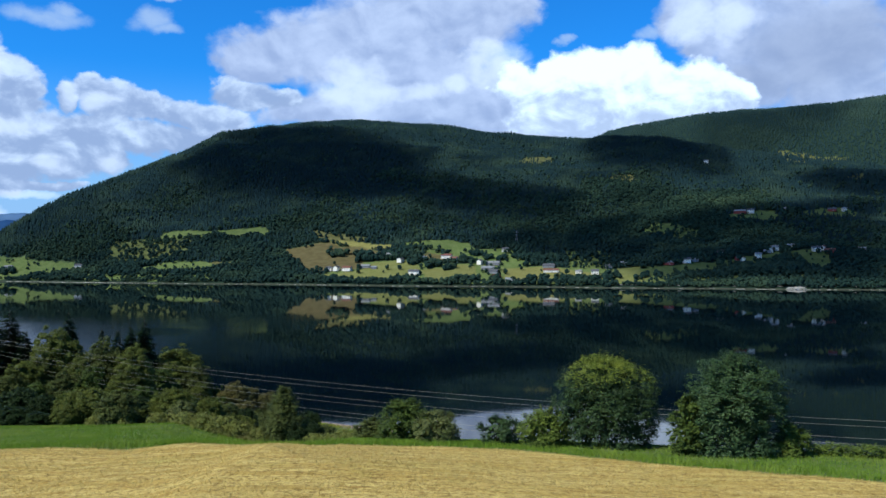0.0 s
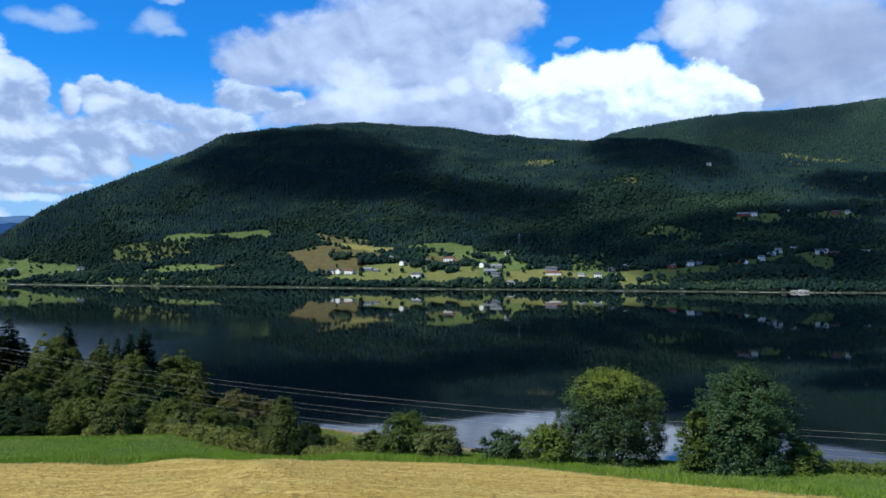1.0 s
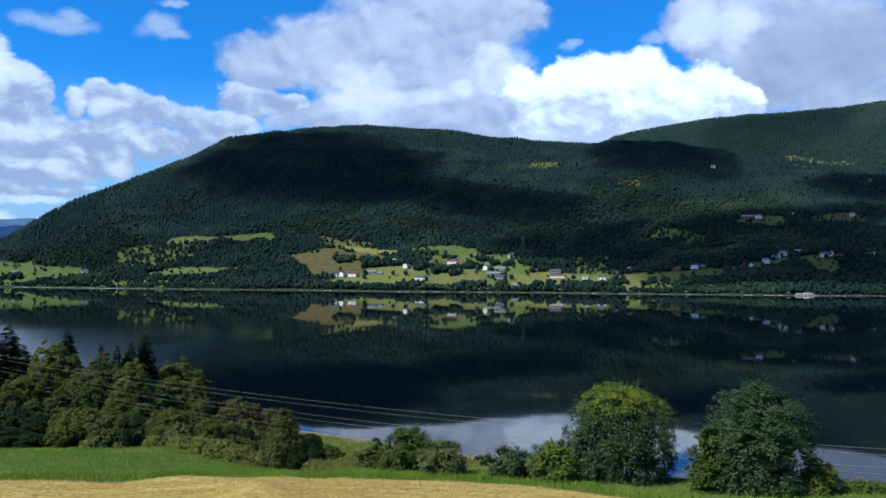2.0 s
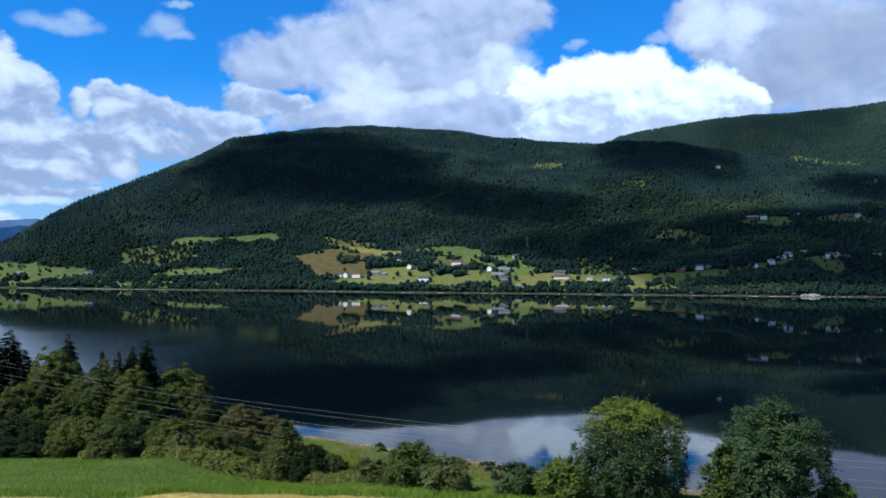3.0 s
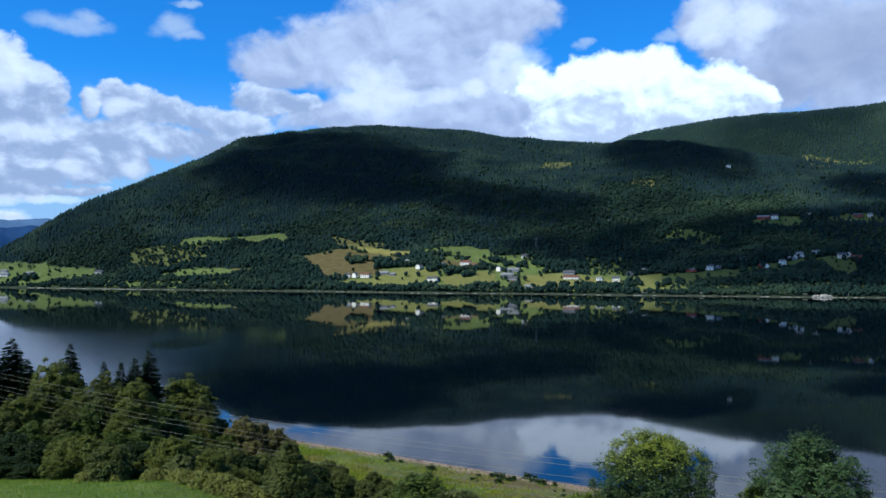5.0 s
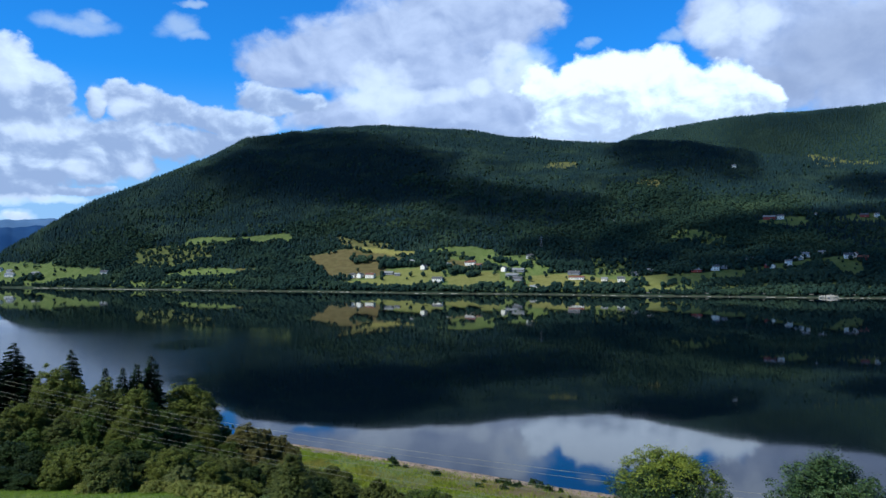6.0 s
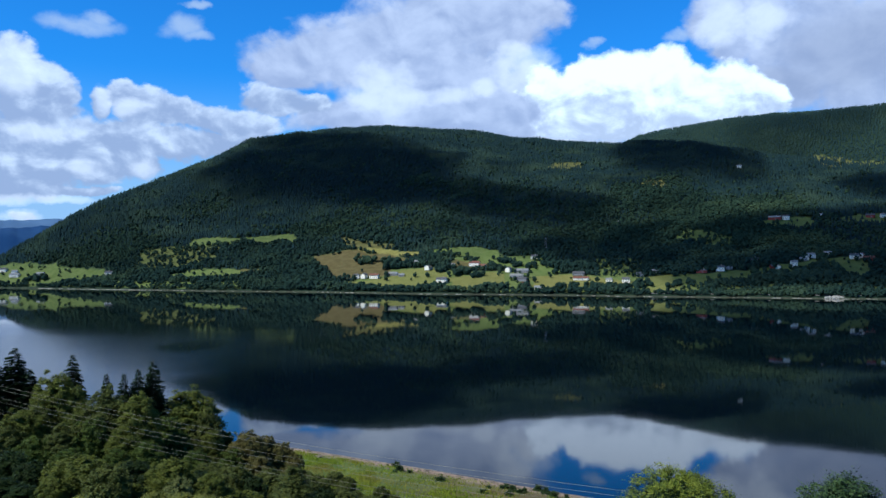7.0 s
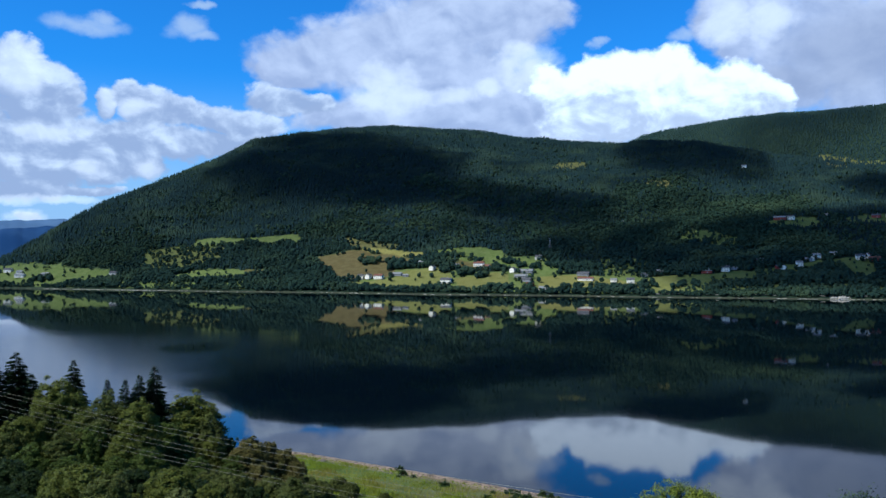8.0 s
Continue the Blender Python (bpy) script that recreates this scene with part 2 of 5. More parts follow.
def water_material():
    m, n = material("lake_water")
    pos = n.add("ShaderNodeNewGeometry").outputs["Position"]
    long = n.add("ShaderNodeMapping")
    long.inputs["Scale"].default_value = (0.35, 1.0, 1.0)
    n.put(long.inputs["Vector"], pos)
    drift = n.noise(long.outputs[0], 0.006, 4.0, 0.55)
    ripple = n.noise(pos, 0.8, 3.0, 0.5)
    swell = n.noise(long.outputs[0], 0.12, 2.0, 0.5)
    # a light breeze ruffles the western water, with a calm lens in it
    xyz = n.add("ShaderNodeSeparateXYZ")
    n.put(xyz.inputs[0], pos)
    wob = n.math("MULTIPLY_ADD", n.noise(long.outputs[0], 0.02, 4.0, 0.6), 120.0, -60.0)
    px, py = n.math("ADD", xyz.outputs[0], n.math("MULTIPLY", wob, 0.6)), n.math("ADD", xyz.outputs[1], wob)
    wind = n.math("MULTIPLY", n.step(-80.0, -150.0, px), n.math("MULTIPLY", n.step(660.0, 500.0, py), n.step(250.0, 320.0, py)))
    lens_x, lens_y = n.math("MULTIPLY", n.math("ADD", xyz.outputs[0], 163.0), 1 / 15), n.math("MULTIPLY", n.math("SUBTRACT", py, 490.0), 1 / 26)
    lens = n.math("MULTIPLY_ADD", lens_x, lens_x, n.math("MULTIPLY", lens_y, lens_y))
    wind = n.math("MULTIPLY", wind, n.step(0.1, 2.2, lens))
    b = n.add("ShaderNodeBsdfPrincipled")
    b.inputs["Base Color"].default_value = (0.0008, 0.003, 0.006, 1)
    n.put(b.inputs["Roughness"], n.math("MULTIPLY_ADD", wind, 0.10, n.step(0.45, 0.72, drift, 0.026, 0.042)))
    b.inputs["IOR"].default_value = 1.333
    b.inputs["Specular IOR Level"].default_value = 0.5
    bm = n.add("ShaderNodeBump")
    n.put(bm.inputs["Height"], n.math("MULTIPLY_ADD", swell, 0.5, n.math("MULTIPLY", ripple, 0.1)))
    bm.inputs["Strength"].default_value, bm.inputs["Distance"].default_value = 0.02, 0.3
    n.put(b.inputs["Normal"], bm.outputs[0])
    n.put(n.add("ShaderNodeOutputMaterial").inputs[0], b.outputs[0])
    return m


# base colours that carry the blue of the haze over distant land
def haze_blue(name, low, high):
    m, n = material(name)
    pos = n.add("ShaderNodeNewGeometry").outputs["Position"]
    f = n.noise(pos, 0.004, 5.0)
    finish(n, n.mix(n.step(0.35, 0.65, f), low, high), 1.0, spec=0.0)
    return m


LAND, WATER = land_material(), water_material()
HAZED_HEATH, HAZED_HEATH_FAR = haze_blue("distant_hazed_heath", (0.016, 0.050, 0.14), (0.03, 0.075, 0.18)), haze_blue("far_hazed_heath", (0.07, 0.135, 0.26), (0.09, 0.165, 0.30))
# foliage of the far slopes: aerial haze is mixed in as extra blue
SPRUCE_HAZED = leafy("spruce_needles_hazed", (0.012, 0.030, 0.035), (0.018, 0.040, 0.043), (0.040, 0.069, 0.048), 0.15, 0.9, 0.012, 0.06)
BROAD_HAZED = leafy("leaves_hazed", (0.021, 0.047, 0.040), (0.034, 0.068, 0.052), (0.066, 0.108, 0.062), 0.35, 0.9, 0.013, 0.05)
UPPER_HAZED = leafy("mountain_birch_leaves_hazed", (0.024, 0.050, 0.036), (0.044, 0.080, 0.050), (0.072, 0.112, 0.058), 0.3, 0.9, 0.01, 0.05)
BACK_HAZED = leafy("hill_needles_hazed", (0.016, 0.036, 0.037), (0.022, 0.045, 0.044), (0.036, 0.063, 0.048), 0.0, 0.9, 0.006, 0.05)
SPRUCE = leafy("spruce_needles", (0.005, 0.016, 0.006), (0.018, 0.038, 0.013), (0.011, 0.026, 0.009), 0.05)
LEAF_BIRCH = leafy("birch_leaves", (0.034, 0.050, 0.010), (0.205, 0.232, 0.045), (0.088, 0.110, 0.020), 0.25, gloss=0.15)
LEAF_ALDER = leafy("alder_leaves", (0.018, 0.038, 0.008), (0.122, 0.168, 0.031), (0.050, 0.078, 0.014), 0.22, gloss=0.15)
LEAF_DARK = leafy("dark_leaves", (0.009, 0.024, 0.008), (0.066, 0.108, 0.032), (0.022, 0.046, 0.013), 0.06, 0.5, gloss=0.18)
LEAF_ROWAN = leafy("rowan_leaves", (0.026, 0.040, 0.010), (0.150, 0.172, 0.043), (0.062, 0.080, 0.018), 0.22, gloss=0.15)
LEAF_MAPLE = leafy("maple_leaves", (0.010, 0.028, 0.010), (0.085, 0.140, 0.046), (0.024, 0.054, 0.018), 0.06, 0.5, gloss=0.2)
# green darkened in the colour itself for the shade at the grove's foot
LEAF_SHADED = leafy("shaded_green_leaves", (0.009, 0.020, 0.006), (0.036, 0.060, 0.015), (0.018, 0.034, 0.009), 0.1)
LEAF_TOP = leafy("yellow_green_leaves", (0.09, 0.13, 0.02), (0.27, 0.31, 0.05), (0.16, 0.20, 0.03))
LEAF_HERB = leafy("herb_leaves", (0.050, 0.080, 0.014), (0.165, 0.215, 0.036), (0.095, 0.130, 0.022), 0.12)
LEAF_WEED = leafy("weed_leaves", (0.15, 0.18, 0.04), (0.34, 0.35, 0.095), (0.29, 0.26, 0.10), 0.35)
LEAF_PALE = leafy("pale_leaves", (0.07, 0.10, 0.03), (0.22, 0.23, 0.08), (0.11, 0.135, 0.04))
LEAF_BROWN = leafy("browned_leaves", (0.050, 0.050, 0.014), (0.150, 0.130, 0.040), (0.075, 0.085, 0.022), 0.06)
GRASS = leafy("grass_blades", (0.145, 0.245, 0.022), (0.215, 0.315, 0.034), (0.30, 0.36, 0.06), 0.3, 0.55, 0.12)
MEADOW_GRASS = leafy("meadow_blades", (0.16, 0.23, 0.018), (0.29, 0.35, 0.034), (0.29, 0.22, 0.055), 0.3, 0.6, 0.05)
STRAW = leafy("straw", (0.38, 0.27, 0.08), (0.66, 0.54, 0.20), (0.48, 0.40, 0.13), 0.15)
BARK = plain("bark", (0.05, 0.04, 0.03), (0.13, 0.10, 0.08), 4.0, 0.9, 0.5)
BIRCH_BARK = plain("birch_bark", (0.55, 0.53, 0.48), (0.25, 0.23, 0.20), 3.0, 0.8, 0.3)
WHITE_PAINT = plain("white_paint", (0.86, 0.82, 0.72), (0.80, 0.76, 0.66), 0.6)
RED_PAINT = plain("falu_red_paint", (0.30, 0.055, 0.04), (0.22, 0.045, 0.035), 0.6)
GREY_PAINT = plain("grey_paint", (0.30, 0.31, 0.32), (0.22, 0.22, 0.23), 0.6)
TILE_GREY = plain("slate_roof", (0.11, 0.115, 0.125), (0.07, 0.07, 0.08), 0.8, 0.6)
TILE_PALE = plain("sheet_roof", (0.25, 0.26, 0.27), (0.19, 0.195, 0.205), 0.8, 0.5)
TILE_RED = plain("tile_roof", (0.20, 0.085, 0.06), (0.14, 0.06, 0.045), 0.8, 0.7)
GLASS = plain("window_glass", (0.03, 0.035, 0.045), (0.05, 0.055, 0.065), 1.0, 0.08, 0.0)
STONE = plain("shore_stone", (0.40, 0.385, 0.35), (0.26, 0.25, 0.23), 0.5, 0.9, 0.6, distance=0.3)
ASPHALT = plain("asphalt", (0.16, 0.16, 0.165), (0.11, 0.11, 0.115), 0.4, 0.85)
BEACH_STONE = plain("beach_stone", (0.20, 0.17, 0.14), (0.10, 0.085, 0.075), 0.5, 0.9, 0.4)
CABLE = plain("cable_metal", (0.26, 0.25, 0.20), (0.19, 0.185, 0.15), 1.0, 0.6, 0.0, 0.0)


def cloud_material():
    """Cloud that lets the sun through where it is thin."""
    m, n = material("cloud")
    thick = n.add("ShaderNodeAttribute")
    thick.attribute_name = "dense"
    d = n.add("ShaderNodeBsdfDiffuse")
    d.inputs["Color"].default_value = (0.85, 0.86, 0.88, 1)
    t = n.add("ShaderNodeBsdfTransparent")
    mixer = n.add("ShaderNodeMixShader")
    n.put(mixer.inputs[0], thick.outputs["Fac"])
    n.put(mixer.inputs[1], t.outputs[0])
    n.put(mixer.inputs[2], d.outputs[0])
    n.put(n.add("ShaderNodeOutputMaterial").inputs[0], mixer.outputs[0])
    return m


CLOUD = cloud_material()

# ---- lie of the land ----
# Plan: the lake's surface is z = 0, +y looks across the lake, the hay field lies under the camera.

def vnoise(x, y, seed=0):
    """Smooth value noise in 0..1 on arrays."""
    xi, yi = np.floor(x), np.floor(y)
    fx, fy = x - xi, y - yi
    fx, fy = fx * fx * (3 - 2 * fx), fy * fy * (3 - 2 * fy)

    def h(a, b):
        v = np.sin(a * 127.1 + b * 311.7 + seed * 74.7) * 43758.5453
        return v - np.floor(v)
    return (h(xi, yi) * (1 - fx) + h(xi + 1, yi) * fx) * (1 - fy) + (h(xi, yi + 1) * (1 - fx) + h(xi + 1, yi + 1) * fx) * fy


def fbm(x, y, octaves=4, seed=0):
    total, amp, norm = 0, 1.0, 0
    for k in range(octaves):
        total = total + amp * vnoise(x * 2 ** k, y * 2 ** k, seed + k)
        norm += amp
        amp *= 0.5
    return total / norm


def soft(a, b, v):
    s = np.clip((v - a) / (b - a), 0, 1)
    return s * s * (3 - 2 * s)


AZ = np.arange(-36, 37, 3.0)
SHORE_R = [1832, 1780, 1675, 1592, 1510, 1452, 1393, 1351, 1317, 1284, 1250, 1218, 1208, 1197, 1187, 1176, 1166, 1168, 1173, 1178, 1183, 1210, 1237, 1237, 1237]
CREST_R = [2000, 1960, 1920, 1930, 2005, 2127, 2252, 2359, 2409, 2457, 2500, 2486, 2439, 2373, 2318, 2280, 2230, 2150, 2080, 2030, 2000, 2000, 2000, 2000, 2000]
CREST_H = [30, 32, 52, 122, 183, 240, 303, 378, 404, 431, 444, 438, 422, 394, 372, 358, 353, 335, 301, 276, 254, 237, 224, 214, 214]
BACK_AZ = [-60, -24, -10, 6, 9.5, 11.4, 13.3, 15.1, 16.9, 18.7, 20.4, 22.1, 23.8, 25.4, 26.9, 33, 60]
BACK_H = [15, 15, 120, 388, 408, 445, 445, 447, 453, 454, 456, 458, 456, 455, 456, 456, 340]


def near_shore(x):
    return np.interp(x, [-900, -300, -150, -46, -15, 20, 60, 150, 400, 900], [420, 300, 256, 229, 211, 189, 168, 135, 60, -40])


def brow_y(x):
    return np.interp(x, [-80, -45, -30, -25, -20, -16, -12, -8, 0, 13, 28, 60], [98, 93, 91, 90.5, 89, 86, 80, 73, 69, 65, 61, 55])


def brow_z(x):
    return np.interp(x, [-80, -45, -30, -25, -20, -16, -12, -8, 0, 13, 28, 60], [23.1, 25.2, 25.9, 25.0, 24.3, 24.7, 26.0, 28.2, 29.0, 29.7, 29.8, 29.8])


def shore_r(az):
    return np.interp(az, AZ, SHORE_R) + 5 * (vnoise(az * 1.1 + 50, az * 0 + 3, 5) - 0.5)


def back_near(az):
    """How the hill behind draws nearer towards the east."""
    return np.interp(az, [7, 10, 20], [1.0, 0.98, 0.875])


def ground(x, y):
    """Height of the land at plan points."""
    x, y = np.asarray(x, float), np.asarray(y, float)
    d, az = np.hypot(x, y), np.degrees(np.arctan2(x, y))
    # this side of the lake
    ys, yc, zc = near_shore(x), brow_y(x), brow_z(x)
    u = np.clip((y - yc) / (ys - yc), -9, 1.0)
    fall = np.interp(u, [0, 0.1, 0.2, 0.4, 0.6, 0.8, 0.95, 1.0], [1, 0.9, 0.75, 0.42, 0.2, 0.09, 0.03, 0.0])
    up = np.clip(yc - y, 0, 400)
    rise = np.interp(x, [-80, -45, -30, -25, -20, -16, -12, -8, 13], [0.117, 0.117, 0.133, 0.168, 0.222, 0.229, 0.243, 0.178, 0.10]) * np.minimum(up, 24) + 0.09 * np.clip(up - 24, 0, 50) + 0.05 * np.maximum(up - 74, 0)
    near = zc * fall + rise + 0.5 * (fbm(x / 14, y / 14, 3, 2) - 0.5) * soft(0, 0.1, 1 - u)
    bed = -np.clip((y - ys) * 0.12, 0, 6)
    z = np.where(y < ys, near, bed)
    # the far side
    rs = shore_r(az)
    rc, hc = np.interp(az, AZ, CREST_R), np.interp(az, AZ, CREST_H)
    w = (d - rs) / (rc - rs)
    prof = np.interp(w, [0, 0.012, 0.05, 0.12, 0.2, 0.3, 0.45, 0.6, 0.8, 0.93, 1.0, 1.25, 1.6], [0, 0.006, 0.03, 0.085, 0.165, 0.27, 0.45, 0.64, 0.85, 0.97, 1.0, 0.86, 0.6])
    rough = (fbm(x / 240, y / 240, 4, 9) - 0.5) * 46 * soft(0.05, 0.35, w) * soft(1.0, 0.8, w) + (fbm(x / 70, y / 70, 3, 21) - 0.5) * 12 * soft(0.02, 0.3, w)
    far = np.where(w > 0, 0.6 + hc * prof + rough * np.clip(hc / 300, 0, 1), -6 * np.clip(-w * 40, 0, 1))
    bh, b = np.interp(az, BACK_AZ, BACK_H), d / back_near(az)
    back = bh * (soft(1980, 2750, b) * 0.95 + 0.05 * soft(2600, 2850, b)) * soft(5200, 2900, b) + 40 * (fbm(x / 300, y / 300, 4, 33) - 0.5) * soft(2300, 2600, b)
    far = np.maximum(far, np.where(b > 2350, back, -50))
    return np.where((d > 900) & (y > 0) | (d > rs), far, z)


# ---- builders ----
def mesh_np(name, verts, faces, mat, smooth=False):
    """A mesh from arrays; faces all of one size."""
    verts, faces = np.asarray(verts, np.float32), np.asarray(faces, np.int32)
    me = bpy.data.meshes.new(name)
    k = faces.shape[1]
    me.vertices.add(len(verts))
    me.vertices.foreach_set("co", verts.ravel())
    me.loops.add(faces.size)
    me.loops.foreach_set("vertex_index", faces.ravel())
    me.polygons.add(len(faces))
    me.polygons.foreach_set("loop_start", np.arange(0, faces.size, k, dtype=np.int32))
    me.polygons.foreach_set("loop_total", np.full(len(faces), k, np.int32))
    me.polygons.foreach_set("use_smooth", np.full(len(faces), smooth))
    me.materials.append(mat)
    me.update(calc_edges=True)
    return me


def part(name, bm, mat, parent, label=""):
    """A bmesh, or a ready mesh, as ONE mesh object under its thing."""
    if isinstance(bm, bmesh.types.BMesh):
        me = bpy.data.meshes.new(name)
        bm.to_mesh(me)
        bm.free()
        me.materials.append(mat)
    else:
        me = bm
    ob = new(name, me)
    ob.parent = parent
    return tagged(ob, label)


def inside(px, py, poly):
    """Which plan points lie in a polygon."""
    hit = np.zeros(px.shape, bool)
    for (x0, y0), (x1, y1) in zip(poly, poly[1:] + poly[:1]):
        cross = ((y0 > py) != (y1 > py))
        at = x0 + (py - y0) * (x1 - x0) / ((y1 - y0) or 1e-9)
        hit ^= cross & (px < at)
    return hit


def box(bm, x0, x1, y0, y1, z0, z1):
    vs = [bm.verts.new(p) for p in ((x0, y0, z0), (x1, y0, z0), (x1, y1, z0), (x0, y1, z0), (x0, y0, z1), (x1, y0, z1), (x1, y1, z1), (x0, y1, z1))]
    for f in ((3, 2, 1, 0), (4, 5, 6, 7), (0, 1, 5, 4), (1, 2, 6, 5), (2, 3, 7, 6), (3, 0, 4, 7)):
        bm.faces.new([vs[i] for i in f])


def tube(bm, points, radii, sides=7):
    """A tapered limb along points."""
    rings = []
    for i, (p, r) in enumerate(zip(points, radii)):
        p = Vector(p)
        d = (Vector(points[min(i + 1, len(points) - 1)]) - Vector(points[max(i - 1, 0)])).normalized()
        a = d.orthogonal().normalized()
        b = d.cross(a)
        rings.append([bm.verts.new(p + (a * math.cos(t) + b * math.sin(t)) * r) for t in (2 * math.pi * k / sides for k in range(sides))])
    for u, v in zip(rings, rings[1:]):
        for k in range(sides):
            bm.faces.new((u[k], u[(k + 1) % sides], v[(k + 1) % sides], v[k]))
    bm.faces.new(rings[-1])
    bm.faces.new(list(reversed(rings[0])))


# ---- the ground, one sheet out to the horizon ----
# fields on the far slope: outline in plan, how wooded, how ochre
FIELDS = []


def field(outline, ochre, trees=0.0, hay=0.0):
    FIELDS.append((outline, ochre, trees, hay))


field([(-196, 1367), (-133, 1377), (-76, 1361), (-10, 1336), (53, 1328), (140, 1302), (221, 1269), (259, 1247), (308, 1243), (340, 1212), (315, 1149), (241, 1160), (128, 1198), (7, 1225), (-86, 1245), (-177, 1284)], 0.12, 0.10)
field([(-800, 1473), (-631, 1422), (-491, 1391), (-386, 1366), (-365, 1324), (-510, 1365), (-619, 1395), (-787, 1450)], 0.1, 0.45)
field([(-547, 1581), (-546, 1608), (-461, 1588), (-392, 1576), (-336, 1573), (-327, 1531), (-361, 1538), (-426, 1543), (-469, 1544), (-525, 1549)], 0.12, 0)
field([(-616, 1494), (-623, 1556), (-558, 1580), (-465, 1530), (-460, 1480), (-495, 1461), (-563, 1452)], 0.38, 0.3)
field([(-533, 1426), (-495, 1447), (-436, 1433), (-391, 1417), (-368, 1412), (-392, 1385), (-473, 1396)], 0.1, 0.08)
field([(-404, 1427), (-367, 1420), (-363, 1406), (-401, 1417)], 0.8, 0)
field([(-1007, 1637), (-849, 1563), (-760, 1519), (-657, 1479), (-647, 1445), (-753, 1443), (-922, 1501)], 0.1, 0.04)
field([(-244, 1550), (-187, 1510), (-122, 1477), (-193, 1476), (-236, 1499)], 0.7, 0.2)
field([(-282, 1463), (-244, 1475), (-203, 1474), (-181, 1457), (-140, 1445), (-102, 1406), (-110, 1390), (-134, 1383), (-138, 1339), (-221, 1338), (-245, 1397), (-266, 1428)], 0.95, 0.004)
field([(-208, 1480), (-163, 1478), (-89, 1433), (-90, 1417), (-139, 1441), (-192, 1467)], 0.2, 0, 0.28)
field([(-85, 1441), (-41, 1456), (8, 1452), (47, 1426), (56, 1396), (40, 1362), (-11, 1384), (-58, 1396)], 0.1, 0.05)
field([(-215, 1328), (-182, 1323), (-129, 1331), (-113, 1362), (-48, 1360), (-37, 1317), (-44, 1269), (-123, 1276), (-177, 1284)], 0.2, 0.01, 0.14)
field([(-43, 1371), (-25, 1393), (27, 1367), (35, 1348), (-10, 1344)], 0.9, 0.03)
field([(-37, 1307), (35, 1326), (52, 1310), (54, 1257), (24, 1232), (-27, 1240)], 0.3, 0.02, 0.14)
field([(36, 1360), (56, 1396), (112, 1389), (136, 1348), (141, 1312), (105, 1307), (62, 1331)], 0.05, 0.12)
field([(95, 1294), (139, 1296), (189, 1278), (231, 1232), (256, 1233), (240, 1194), (173, 1227), (90, 1226)], 0.3, 0.01, 0.18)
field([(202, 1364), (260, 1338), (270, 1301), (243, 1252), (196, 1272)], 0.15, 0.3)
field([(254, 1224), (279, 1223), (277, 1181), (244, 1174)], 0.55, 0.01)
field([(301, 1213), (312, 1249), (346, 1242), (384, 1241), (408, 1239), (437, 1226), (470, 1224), (512, 1245), (521, 1231), (495, 1220), (448, 1211), (427, 1220), (399, 1210), (361, 1193), (320, 1192)], 0.15, 0.02)
field([(526, 1248), (556, 1251), (590, 1249), (567, 1198), (546, 1174), (530, 1182), (533, 1216), (519, 1231)], 0.2, 0.05)
field([(345, 1418), (369, 1444), (402, 1438), (435, 1399), (423, 1354), (377, 1352), (354, 1404)], 0.12, 0.25)
field([(476, 1441), (525, 1455), (586, 1460), (583, 1429), (551, 1408), (496, 1414)], 0.1, 0.05)
field([(637, 1440), (672, 1475), (720, 1472), (736, 1450), (719, 1429), (675, 1429), (636, 1427)], 0.15, 0.08)
field([(805, 1999), (836, 1992), (878, 1960), (904, 1931), (802, 1771), (740, 1780)], 0.6, 0.2)
field([(810, 1653), (854, 1673), (856, 1649), (838, 1632), (812, 1634)], 0.6, 0.2)
field([(179, 1947), (207, 2024), (267, 2008), (266, 1961), (225, 1941)], 0.6, 0.1)
field([(347, 1721), (364, 1760), (408, 1733), (400, 1709)], 0.7, 0.3)
field([(905, 1940), (942, 1908), (938, 1899), (904, 1923)], 0.5, 0.3)
field([(404, 1238), (454, 1248), (496, 1248), (512, 1255), (512, 1242), (470, 1219), (435, 1218)], 0.15, 0.1)
field([(293, 1188), (397, 1179), (483, 1156), (581, 1135), (573, 1120), (474, 1136), (388, 1155), (289, 1169)], 0.25, 0.3)
field([(262, 1251), (302, 1254), (300, 1204), (280, 1162), (246, 1166), (250, 1212)], 0.15, 0.01, 0.14)


def open_land(x, y):
    """Where the woods open: share of trees left, and ochre of the grass."""
    left, ochre, cut = np.ones(x.shape), np.zeros(x.shape), np.zeros(x.shape)
    wx, wy = x + 14 * (fbm(x / 30, y / 30, 3, 41) - 0.5), y + 14 * (fbm(x / 30, y / 30, 3, 47) - 0.5)
    for outline, o, trees, hay in FIELDS:
        hit = inside(wx, wy, outline)
        left[hit], ochre[hit], cut[hit] = trees, o, hay
    return left, ochre, cut


def hay_edge(x):
    return np.interp(x, [-90, -36, -30, -24.5, -19.5, -9, 5, 15.3, 21.5, 27, 60], [72, 67.8, 65.0, 64.6, 65.8, 64.5, 61.6, 54.5, 51.1, 48.8, 30])


